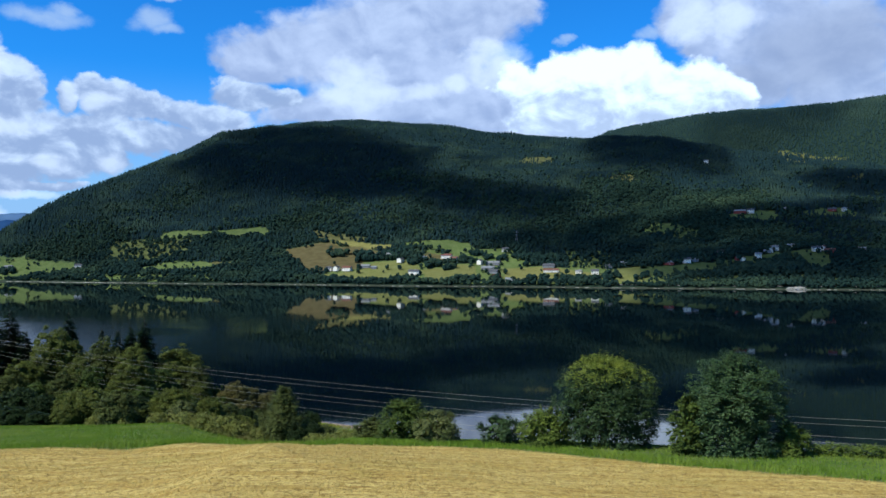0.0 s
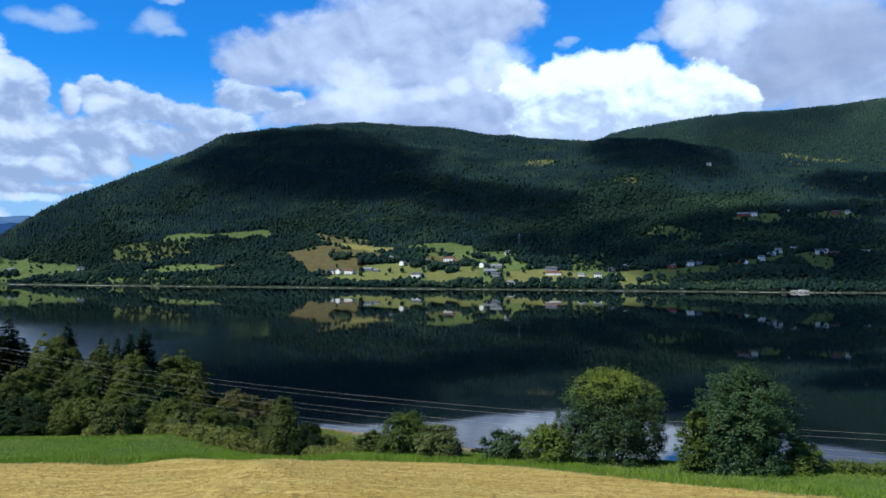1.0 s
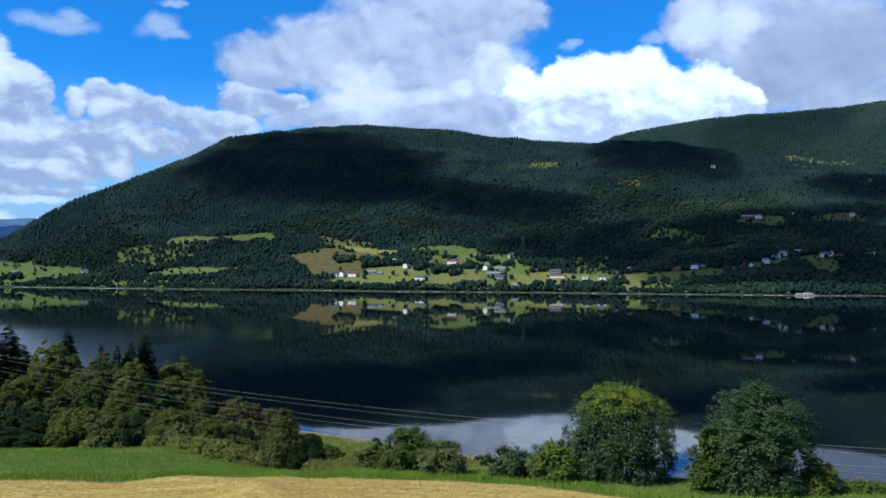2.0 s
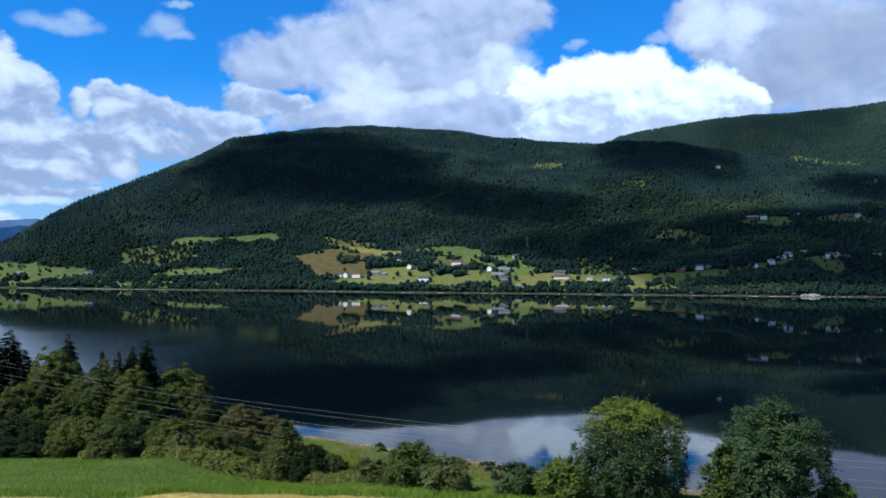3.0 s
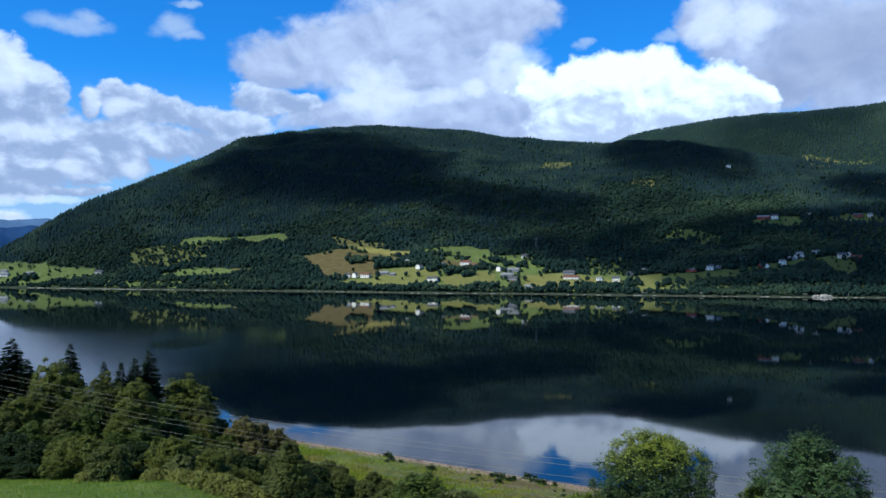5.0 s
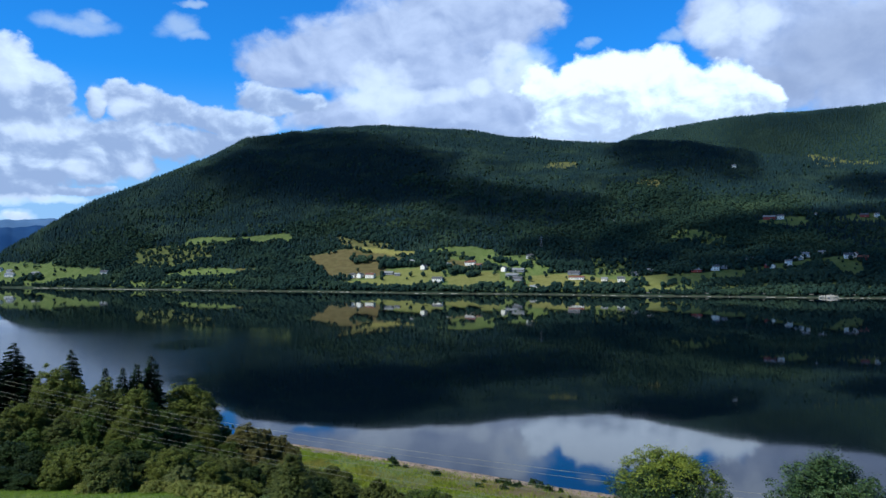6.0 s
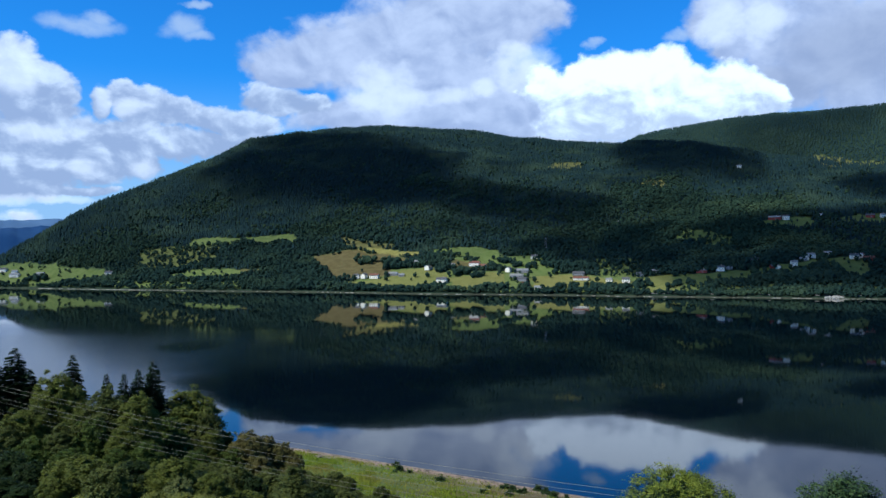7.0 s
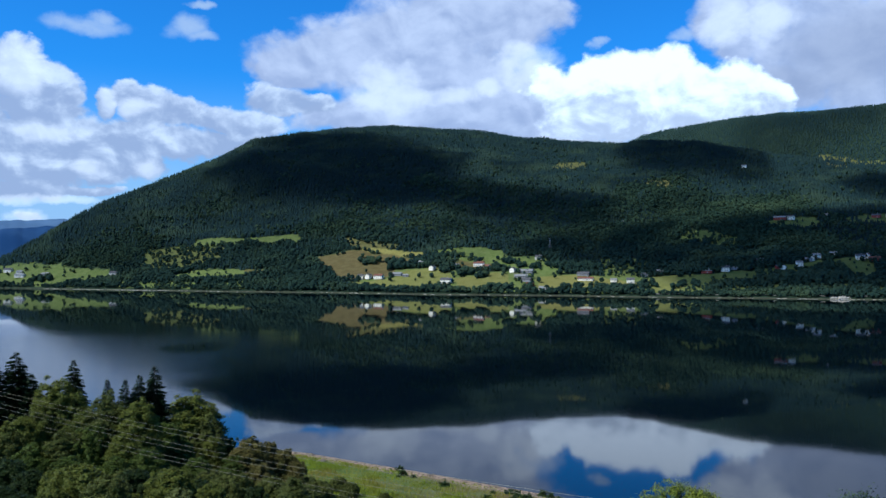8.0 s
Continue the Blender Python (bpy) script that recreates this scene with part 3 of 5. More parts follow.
def build_ground():
    az = np.radians(np.concatenate([np.arange(-180, -42, 3.0), np.arange(-42, 42, 0.17), np.arange(42, 180, 3.0)]))
    r = np.concatenate([[0.0], np.geomspace(1.5, 28, 24), np.arange(28.4, 110, 0.55), np.arange(110, 262, 2.0), np.linspace(265, 1040, 24), np.arange(1050, 1500, 4.0), np.arange(1500, 2560, 7.0), np.arange(2570, 3700, 14.0), np.geomspace(3720, 4900, 10)])
    A, R = np.meshgrid(az, r, indexing="ij")
    X, Y = R * np.sin(A), R * np.cos(A)
    Z = ground(X, Y)
    na, nr = A.shape
    i, j = np.meshgrid(np.arange(na), np.arange(nr - 1), indexing="ij")
    i2 = (i + 1) % na
    quads = np.stack([i * nr + j, i * nr + j + 1, i2 * nr + j + 1, i2 * nr + j], -1).reshape(-1, 4)
    me = mesh_np("ground", np.stack([X, Y, Z], -1).reshape(-1, 3), quads, LAND, True)
    x, y = X.ravel(), Y.ravel()
    d = np.hypot(x, y)
    left, ochre, cut = open_land(x, y)
    far = d > 900
    s = near_shore(x) - y
    wood = np.where(far, soft(0.5, 0.9, left), 0.12 * soft(0.35, 0.7, fbm(x / 9, y / 9, 3, 3)) * (s < 140))
    beach = np.where(far, soft(5, 1, d - shore_r(np.degrees(np.arctan2(x, y)))) * 0.15, np.maximum(0.12 * soft(-22, -6, x) * soft(36, 16, s + 18 * (fbm(x / 11, y / 11, 3, 12) - 0.5)), soft(10, 5, s + 8 * (fbm(x / 5, y / 5, 3, 8) - 0.5))))
    ochre = np.where(far, ochre, 0.85 * soft(0.42, 0.62, fbm(x / 22, y / 9, 3, 17)) * soft(120, 80, s) * soft(-40, 0, x) + 0.75 * soft(26, 10, s + 18 * (fbm(x / 11, y / 11, 3, 12) - 0.5)) * soft(-22, -4, x))
    edge = hay_edge(x) + 1.2 * (fbm(x / 2.5, y / 2.5, 3, 14) - 0.5)
    straw = np.where(far, cut, soft(0.2, -0.2, y - edge) * (y < 120))
    col = me.attributes.new("cover", "FLOAT_COLOR", "POINT")
    col.data.foreach_set("color", np.stack([wood, ochre, straw, beach], -1).astype(np.float32).ravel())
    tagged(new("ground", me), "rolling farmland of mown hay, meadow, beach and wooded mountain slopes", "ground", kind="structure")


build_ground()


def build_water():
    a = np.radians(np.arange(-180, 180, 4.0))
    r = np.array([0, 120, 250, 600, 1000, 1400, 1900, 2400])
    A, R = np.meshgrid(a, r, indexing="ij")
    na, nr = A.shape
    i, j = np.meshgrid(np.arange(na), np.arange(nr - 1), indexing="ij")
    quads = np.stack([i * nr + j, i * nr + j + 1, (i + 1) % na * nr + j + 1, (i + 1) % na * nr + j], -1).reshape(-1, 4)
    tagged(new("water", mesh_np("water", np.stack([R * np.sin(A), R * np.cos(A), 0 * R], -1).reshape(-1, 3), quads, WATER)), "calm dark lake mirroring the mountain and clouds", "lake", kind="structure")


build_water()


def build_distance():
    """Mountains far down the valley, the blue of the haze put into their colour."""
    for mat, r0, hs, seed in ((HAZED_HEATH, 4300, (172, 175, 190, 202, 130), 5), (HAZED_HEATH_FAR, 4750, (216, 220, 234, 256, 250), 11)):
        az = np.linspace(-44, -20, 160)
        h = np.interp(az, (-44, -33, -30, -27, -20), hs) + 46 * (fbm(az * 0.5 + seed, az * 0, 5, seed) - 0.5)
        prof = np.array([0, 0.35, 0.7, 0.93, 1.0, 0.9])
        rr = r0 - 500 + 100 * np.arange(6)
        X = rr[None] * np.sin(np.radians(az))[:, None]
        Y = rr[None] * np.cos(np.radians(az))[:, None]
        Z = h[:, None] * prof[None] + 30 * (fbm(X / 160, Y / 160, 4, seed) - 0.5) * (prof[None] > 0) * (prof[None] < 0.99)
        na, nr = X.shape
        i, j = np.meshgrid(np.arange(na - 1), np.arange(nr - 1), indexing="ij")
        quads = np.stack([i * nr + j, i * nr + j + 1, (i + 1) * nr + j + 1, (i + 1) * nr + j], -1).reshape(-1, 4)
        tagged(new("backdrop_mountain", mesh_np("backdrop_mountain", np.stack([X, Y, Z], -1).reshape(-1, 3), quads, mat, True)), "far mountains down the valley, blue haze put into their colour", "mountain", kind="structure")


build_distance()


# ---- clouds that pass over the lake and shade the slope ----
def cloud(shade, height, seed, label, thick):
    """A drifting cloud, thick in its middle and thin at its rim, that stands between the sun and the plan ellipses `shade` on the land."""
    x, y, rx, ry = (np.array(v, float) for v in zip(*shade))
    z = ground(x, y)
    sx, sy = TO_SUN.x / TO_SUN.z, TO_SUN.y / TO_SUN.z
    cx, cy = x + sx * (height - z), y + sy * (height - z)
    gx = np.arange((cx - 1.6 * rx).min() - 90, (cx + 1.6 * rx).max() + 90, 13.0)
    gy = np.arange((cy - 1.6 * ry).min() - 90, (cy + 1.6 * ry).max() + 90, 13.0)
    X, Y = np.meshgrid(gx, gy, indexing="ij")
    Z = np.full(X.shape, float(z.mean()))
    for _ in range(9):
        Z = 0.4 * Z + 0.6 * ground(X - sx * (height - Z), Y - sy * (height - Z))
    px, py = X - sx * (height - Z), Y - sy * (height - Z)
    body = np.zeros(X.shape)
    for a, b, ra, rb in shade:
        body += np.exp(4.0 * (1 - np.hypot((px - a) / ra, (py - b) / rb)))
    body = np.log(body + 1e-6) / 4.0 + 0.75 * (fbm(X / 110, Y / 110, 5, seed) - 0.5)
    full = soft(-0.28, 0.5, body)
    na, nr = X.shape
    puff = 90 * full + 30 * full * (fbm(X / 60, Y / 60, 3, seed + 7) - 0.5)
    top, low = np.stack([X, Y, height + puff], -1).reshape(-1, 3), np.stack([X, Y, height - 14 * full], -1).reshape(-1, 3)
    i, j = np.meshgrid(np.arange(na - 1), np.arange(nr - 1), indexing="ij")
    quads = np.stack([i * nr + j, (i + 1) * nr + j, (i + 1) * nr + j + 1, i * nr + j + 1], -1).reshape(-1, 4)
    quads = quads[full.ravel()[quads].max(1) > 0.01]
    me = mesh_np("backdrop_cloud", np.concatenate([top, low]), np.concatenate([quads, quads[:, ::-1] + na * nr]), CLOUD, True)
    dense = me.attributes.new("dense", "FLOAT", "POINT")
    dense.data.foreach_set("value", np.tile(1 - np.sqrt(1 - thick * full.ravel()), 2).astype(np.float32))
    return tagged(new("backdrop_cloud", me), label, "cloud", kind="structure")


SHADE = "white cumulus drifting above the lake, its shadow on the mountain"
cloud([(-497, 2026, 105, 169), (-395, 2006, 124, 164), (-293, 1969, 149, 253), (-195, 1938, 133, 200), (-336, 1833, 139, 95), (-483, 1862, 77, 85), (-204, 1785, 111, 90), (-93, 1786, 111, 82), (17, 1715, 106, 77), (107, 1662, 114, 78), (201, 1597, 77, 77), (-117, 1986, 68, 87), (-597, 1985, 48, 124), (-372, 2194, 68, 104), (-499, 2220, 92, 68)], 1300, 3, SHADE, 0.88)
cloud([(436, 2027, 84, 250), (522, 1984, 82, 214), (564, 1900, 46, 198), (451, 1916, 79, 66)], 1320, 4, SHADE, 0.88)
cloud([(784, 1612, 67, 72), (818, 1576, 54, 73), (754, 1641, 34, 50), (862, 1595, 66, 75)], 1340, 5, SHADE, 0.88)
cloud([(121, 1423, 59, 50), (184, 1384, 48, 52), (240, 1385, 57, 74), (272, 1309, 36, 70), (282, 1451, 70, 50), (457, 1355, 56, 38), (523, 1338, 74, 46), (601, 1349, 84, 43), (673, 1347, 56, 51), (376, 1299, 45, 39), (321, 1330, 37, 53)], 1360, 6, SHADE, 0.88)
cloud([(78, 1541, 127, 48), (201, 1511, 104, 39), (320, 1493, 82, 36), (-49, 1567, 97, 54), (375, 1593, 66, 46), (306, 1760, 61, 80), (413, 1804, 87, 50), (508, 1792, 49, 26), (73, 1956, 54, 62)], 1380, 8, SHADE, 0.42)
cloud([(470, 1268, 52, 29), (533, 1236, 68, 41), (616, 1235, 51, 69), (430, 1183, 73, 36), (501, 1161, 72, 34), (576, 1156, 48, 34), (378, 1221, 50, 39), (433, 1430, 69, 35), (530, 1425, 85, 45), (690, 1445, 95, 45), (395, 1395, 70, 50), (560, 1230, 70, 50), (330, 1228, 50, 40), (410, 1238, 60, 35)], 1400, 9, SHADE, 0.88)
cloud([(-203, 1592, 110, 50), (-343, 1630, 101, 58), (-471, 1683, 93, 52), (-606, 1735, 96, 49), (-682, 1686, 81, 46), (-526, 1789, 74, 30), (-637, 1825, 75, 44), (-6, 1426, 49, 25), (-760, 1660, 110, 70), (-850, 1680, 90, 60), (-640, 1560, 110, 50), (-850, 1550, 130, 60), (-700, 1480, 120, 40), (-480, 1500, 110, 50), (-420, 1550, 100, 40)], 1420, 10, SHADE, 0.25)
cloud([(860, 2130, 205, 110), (530, 2150, 110, 60), (745, 2130, 55, 200), (730, 2050, 50, 90)], 1600, 11, "white cumulus drifting above the hill behind", 0.45)


# ---- woods on the far slopes ----
def scatter(step, area, seed):
    rng = np.random.RandomState(seed)
    x0, x1, y0, y1 = area
    gx, gy = np.meshgrid(np.arange(x0, x1, step), np.arange(y0, y1, step))
    x = gx.ravel() + rng.uniform(-0.5, 0.5, gx.size) * step
    y = gy.ravel() + rng.uniform(-0.5, 0.5, gx.size) * step
    return x, y, rng


def spruce_wood(x, y, h, rng, name, label, sides=6, mat=None):
    """Many small conifers, two ragged skirts each, as one mesh."""
    nt = len(x)
    z = ground(x, y)
    k = np.arange(sides)
    ang = 2 * np.pi * k / sides + rng.uniform(0, 6.28, (nt, 1))
    verts, faces = [], []
    for low, top, wide in ((0.02, 0.72, 0.34), (0.34, 1.0, 0.2)):
        rad = (wide * h)[:, None] * rng.uniform(0.65, 1.25, (nt, sides))
        ring = np.stack([x[:, None] + rad * np.cos(ang), y[:, None] + rad * np.sin(ang), z[:, None] + (low * h)[:, None] * rng.uniform(0.8, 1.25, (nt, sides))], -1)
        tip = np.stack([x + rng.uniform(-0.2, 0.2, nt), y, z + top * h], -1)[:, None]
        verts.append(np.concatenate([ring, tip], 1))
    per = sides + 1
    v = np.concatenate(verts, 1).reshape(-1, 3)
    base = (np.arange(nt) * per * 2)[:, None, None]
    tri = np.stack([k, (k + 1) % sides, np.full(sides, sides)], -1)
    f = np.concatenate([base + tri[None], base + per + tri[None]], 1).reshape(-1, 3)
    return tagged(new(name, mesh_np(name, v, f, mat or SPRUCE_HAZED, True)), label, "forest", kind="stuff")


def broad_wood(x, y, h, rng, name, label, clumps=16, mat=None):
    """Many leafy crowns built of ragged clumps, as one mesh."""
    nt = len(x)
    z = ground(x, y)
    d = rng.normal(size=(nt, clumps, 3))
    d /= np.linalg.norm(d, axis=2, keepdims=True)
    c = d * rng.uniform(0.55, 1.0, (nt, clumps, 1)) * np.stack([h * 0.42, h * 0.42, h * 0.46], -1)[:, None]
    c += np.stack([x, y, z + h * 0.54], -1)[:, None]
    size = (h * 0.24)[:, None, None] * rng.uniform(0.7, 1.3, (nt, clumps, 1))
    a = np.cross(d, rng.normal(size=(nt, clumps, 3)))
    a /= np.linalg.norm(a, axis=2, keepdims=True) + 1e-6
    b = np.cross(d, a)
    tilt = d * 0.35 * size
    v = np.stack([c + a * size - tilt, c + b * size - tilt, c - a * size - tilt, c - b * size - tilt, c + tilt * 1.2], 2).reshape(-1, 3)
    base = (np.arange(nt * clumps) * 5)[:, None, None]
    tri = np.array([(0, 1, 4), (1, 2, 4), (2, 3, 4), (3, 0, 4)])
    return tagged(new(name, mesh_np(name, v, (base + tri[None]).reshape(-1, 3), mat or BROAD_HAZED)), label, "forest", kind="stuff")


GROVES = [
    [(-181, 1419, 9, 10), (-127, 1389, 12, 12), (-146, 1413, 3, 9), (-214, 1478, 2, 7), (-240, 1463, 2, 6), (-47, 1341, 6, 8), (-14, 1322, 9, 11), (6, 1303, 7, 8), (6, 1378, 3, 8), (-68, 1405, 7, 9), (-40, 1411, 6, 9), (35, 1344, 6, 9)],
    [(59, 1369, 6, 8), (76, 1349, 5, 8), (98, 1338, 4, 8), (122, 1347, 5, 8), (134, 1336, 8, 10), (152, 1334, 9, 10), (173, 1321, 9, 10), (190, 1314, 5, 9), (184, 1194, 10, 9), (200, 1196, 10, 9), (215, 1187, 10, 8), (231, 1190, 8, 8)],
    [(245, 1198, 4, 11), (135, 1222, 6, 8), (146, 1214, 5, 7), (24, 1228, 6, 10), (40, 1226, 6, 10), (11, 1227, 4, 8), (-65, 1240, 6, 10), (-90, 1247, 5, 7), (-108, 1250, 4, 8), (-130, 1262, 7, 8), (-158, 1273, 8, 8), (-186, 1287, 9, 9)],
    [(295, 1196, 3, 9), (311, 1191, 3, 8), (278, 1185, 3, 7), (337, 1172, 5, 7), (361, 1175, 9, 7), (395, 1182, 9, 9), (427, 1185, 9, 11), (459, 1186, 14, 12), (477, 1175, 16, 12), (499, 1172, 12, 11), (524, 1159, 10, 8), (357, 1364, 12, 10)],
    [(379, 1347, 9, 9), (418, 1227, 3, 9), (172, 1225, 5, 6), (78, 1226, 5, 8), (89, 1216, 4, 6), (-777, 1470, 7, 9), (-803, 1479, 4, 8), (-711, 1441, 8, 8), (-674, 1428, 9, 8), (-634, 1418, 8, 8), (-515, 1404, 5, 5), (-483, 1398, 5, 5)],
]


def build_woods():
    x, y, rng = scatter(4.8, (-1150, 1300, 1050, 2620), 5)
    d, az = np.hypot(x, y), np.degrees(np.arctan2(x, y))
    rs, rc = shore_r(az), np.interp(az, AZ, CREST_R)
    left, _, _ = open_land(x, y)
    w = (d - rs) / (rc - rs)
    keep = (np.abs(az) < 34) & (d > rs + 9) & (w < 1.05) & (rng.uniform(size=x.size) < left)
    x, y, w, d, rs, az, left = (v[keep] for v in (x, y, w, d, rs, az, left))
    leafy_share = np.clip(1.25 - 2.6 * w + 2.8 * (fbm(x / 110, y / 110, 4, 61) - 0.5) + 0.5 * (left < 0.9) + 0.7 * soft(6, 16, az) * soft(0.95, 0.5, w), 0.05, 1)
    broad = rng.uniform(size=x.size) < leafy_share
    age = 0.55 + 0.9 * fbm(x / 55, y / 55, 3, 66)
    h = age * rng.uniform(6.0, 11.5, x.size)
    h *= np.where(w > 0.9, 1.3, 1.0)
    s = ~broad
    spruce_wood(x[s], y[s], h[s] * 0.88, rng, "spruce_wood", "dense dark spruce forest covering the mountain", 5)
    hb = age * rng.uniform(4.5, 9.5, x.size)
    b = broad & (w < 0.25)
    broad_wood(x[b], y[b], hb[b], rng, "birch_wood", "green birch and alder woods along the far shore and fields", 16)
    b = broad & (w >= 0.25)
    broad_wood(x[b], y[b], hb[b] * 1.1, rng, "upper_birch_wood", "lighter birches among the mountain spruces", 10, UPPER_HAZED)
    # scrub along the far shore
    az = rng.uniform(-33, 31, 1100)
    az = az[fbm(az * 1.7, az * 0, 3, 71) > 0.5]
    r = shore_r(az) + rng.uniform(2.5, 16, az.size)
    broad_wood(r * np.sin(np.radians(az)), r * np.cos(np.radians(az)), rng.uniform(2.5, 7, az.size), rng, "shore_scrub", "bushes and alders lining the far shore", 14)
    # clumps of big trees round the farms: plan, count, height
    cx, cy, ch = [], [], []
    for rows in GROVES:
        for x, y, count, tall in rows:
            count = round(count * 1.7)
            spread = 1.35 * count ** 0.5
            cx += list(rng.normal(x, spread * 1.5, count))
            cy += list(rng.normal(y, spread, count))
            ch += list(tall * rng.uniform(0.75, 1.3, count))
    broad_wood(np.array(cx), np.array(cy), np.array(ch), rng, "farm_trees", "big round broadleaf trees between the farms and fields", 34)
    # the hill behind
    x, y, rng = scatter(6.6, (100, 1700, 1650, 2900), 8)
    d, az = np.hypot(x, y), np.degrees(np.arctan2(x, y))
    keep = (az > 4) & (az < 34) & (d > np.interp(az, AZ, CREST_R) * 1.01) & (d < 2840 * back_near(az))
    x, y = x[keep], y[keep]
    spruce_wood(x, y, rng.uniform(5.5, 10.5, x.size), rng, "back_hill_wood", "forest over the broad hill behind", 5, BACK_HAZED)


build_woods()

# ---- the far shore: stone bank, road, landing ----
def shore_strip(name, a0, a1, offs, mat, label, category, seed):
    az = np.arange(a0, a1, 0.12)
    rs = shore_r(az)
    rng = np.random.RandomState(seed)
    V = []
    for o, z in offs:
        r = rs + o + rng.uniform(-0.25, 0.25, az.size)
        V.append(np.stack([r * np.sin(np.radians(az)), r * np.cos(np.radians(az)), z + 0.5 * (fbm(az * 2.3, az * 0, 3, seed) - 0.62) + rng.uniform(-0.08, 0.08, az.size)], -1))
    V = np.stack(V, 1)
    na, nr = V.shape[:2]
    i, j = np.meshgrid(np.arange(na - 1), np.arange(nr - 1), indexing="ij")
    quads = np.stack([i * nr + j, (i + 1) * nr + j, (i + 1) * nr + j + 1, i * nr + j + 1], -1).reshape(-1, 4)
    tagged(new(name, mesh_np(name, V.reshape(-1, 3), quads, mat)), label, category, kind="structure")


shore_strip("shore_bank", -28, 34, [(-0.9, -0.3), (-0.3, 0.15), (0.5, 0.3), (1.2, 0.3), (1.6, 0.1)], STONE, "pale stone embankment along the far waterline", "embankment", 3)
shore_strip("road", 12, 34, [(15, 3.5), (16, 4.4), (22, 4.5), (23, 3.6)], ASPHALT, "grey lakeside road on a low bank", "road", 4)


def landing(x, y):
    """A pale boulder landing that runs into the water."""
    rng = random.Random(12)
    base = new("stone_landing")
    base.location = (x, y, 0)
    tagged(base, "pale heap of boulders forming a landing at the water", "landing")
    for k in range(34):
        s = rng.uniform(1.2, 2.8)
        px, py = rng.gauss(0, 7), rng.uniform(-6, 3)
        m = Matrix.Translation((px, py, 0.4 + 0.25 * (py + 6) * max(0, 1 - abs(px) / 18))) @ Euler((rng.random(), rng.random(), rng.random())).to_matrix().to_4x4() @ Matrix.Diagonal((s * 1.3, s, s * 0.8, 1))
        bm = bmesh.new()
        bmesh.ops.create_icosphere(bm, subdivisions=1, radius=1.0, matrix=m)
        part("boulder", bm, STONE, base)


landing(474, 1092)


def pylon(x, y, tall):
    """A lattice mast that carries the line through the far woods."""
    base = new("power_pylon")
    base.location = (x, y, float(ground(np.array(x), np.array(y))))
    tagged(base, "grey steel lattice power pylon in the far woods", "pylon")
    for sx, sy in ((-1, -1), (1, -1), (1, 1), (-1, 1)):
        bm = bmesh.new()
        tube(bm, [(sx * 2.2, sy * 2.2, 0), (sx * 0.9, sy * 0.9, tall * 0.6), (sx * 0.5, sy * 0.5, tall)], [0.22, 0.18, 0.15], 4)
        part("leg", bm, GREY_PAINT, base)
    for k in range(5):
        a, b = k / 5, (k + 1) / 5
        for sx in (-1, 1):
            bm = bmesh.new()
            tube(bm, [(sx * (2.2 - 1.7 * a), -(2.2 - 1.7 * a), tall * a), (-sx * (2.2 - 1.7 * b), -(2.2 - 1.7 * b), tall * b)], [0.1, 0.1], 4)
            part("brace", bm, GREY_PAINT, base)
    for z, w in ((0.8, 5.5), (0.93, 4.0)):
        bm = bmesh.new()
        tube(bm, [(-w, 0, tall * z), (0, 0, tall * z + 0.7), (w, 0, tall * z)], [0.12, 0.25, 0.12], 4)
        part("arm", bm, GREY_PAINT, base)


pylon(126, 1407, 24)


# ---- farms and houses ----
def house(x, y, turn, long, wide, tall, wall, roof, label, sides=4, name="house", door_side=0.15):
    base = new(name)
    base.location = (x, y, float(ground(np.array(x), np.array(y))) - 0.3)
    base.rotation_euler = (0, 0, radians(turn - 18))
    tagged(base, label, "house", "houses across the lake")
    tall = tall * (1.2 if wall is WHITE_PAINT else 0.95)
    L, W, pitch = long / 2, wide / 2, wide * 0.3
    bm = bmesh.new()
    ring = [(-W, 0), (W, 0), (W, tall), (0, tall + pitch), (-W, tall)]
    ends = [[bm.verts.new((sx * L, p[0], p[1])) for p in ring] for sx in (-1, 1)]
    bm.faces.new(ends[0][::-1])
    bm.faces.new(ends[1])
    for k in range(5):
        bm.faces.new((ends[0][k], ends[0][(k + 1) % 5], ends[1][(k + 1) % 5], ends[1][k]))
    part("wall", bm, wall, base)
    for s in (-1, 1):
        bm = bmesh.new()
        e, o = 0.55, 0.5
        slope = pitch / W
        prof = [(s * (W + e), tall - e * slope + 0.05), (0, tall + pitch + 0.05), (0, tall + pitch + 0.3), (s * (W + e), tall - e * slope + 0.3)]
        a = [bm.verts.new((-L - o, *p)) for p in prof]
        b = [bm.verts.new((L + o, *p)) for p in prof]
        bm.faces.new(a)
        bm.faces.new(b[::-1])
        for k in range(4):
            bm.faces.new((a[k], b[k], b[(k + 1) % 4], a[(k + 1) % 4]))
        cover = part("roof", bm, roof, base)
    bm = bmesh.new()
    box(bm, L * 0.2, L * 0.2 + 0.8, -0.4, 0.4, tall + pitch - 0.5, tall + pitch + 1.1)
    part("chimney", bm, STONE, cover)
    count = max(2, int(long / 3.2))
    for row in range(2 if tall > 4.5 else 1):
        for k in range(count):
            cx = -L + (k + 0.5) * long / count
            z = 1.2 + row * 2.6
            bm = bmesh.new()
            box(bm, cx - 0.5, cx + 0.5, -W - 0.06, -W + 0.05, z, z + 1.15)
            part("window", bm, GLASS, base)
    bm = bmesh.new()
    box(bm, door_side * L, door_side * L + 1.0, -W - 0.1, -W + 0.05, 0.3, 2.4)
    part("door", bm, GREY_PAINT, base)
    return base


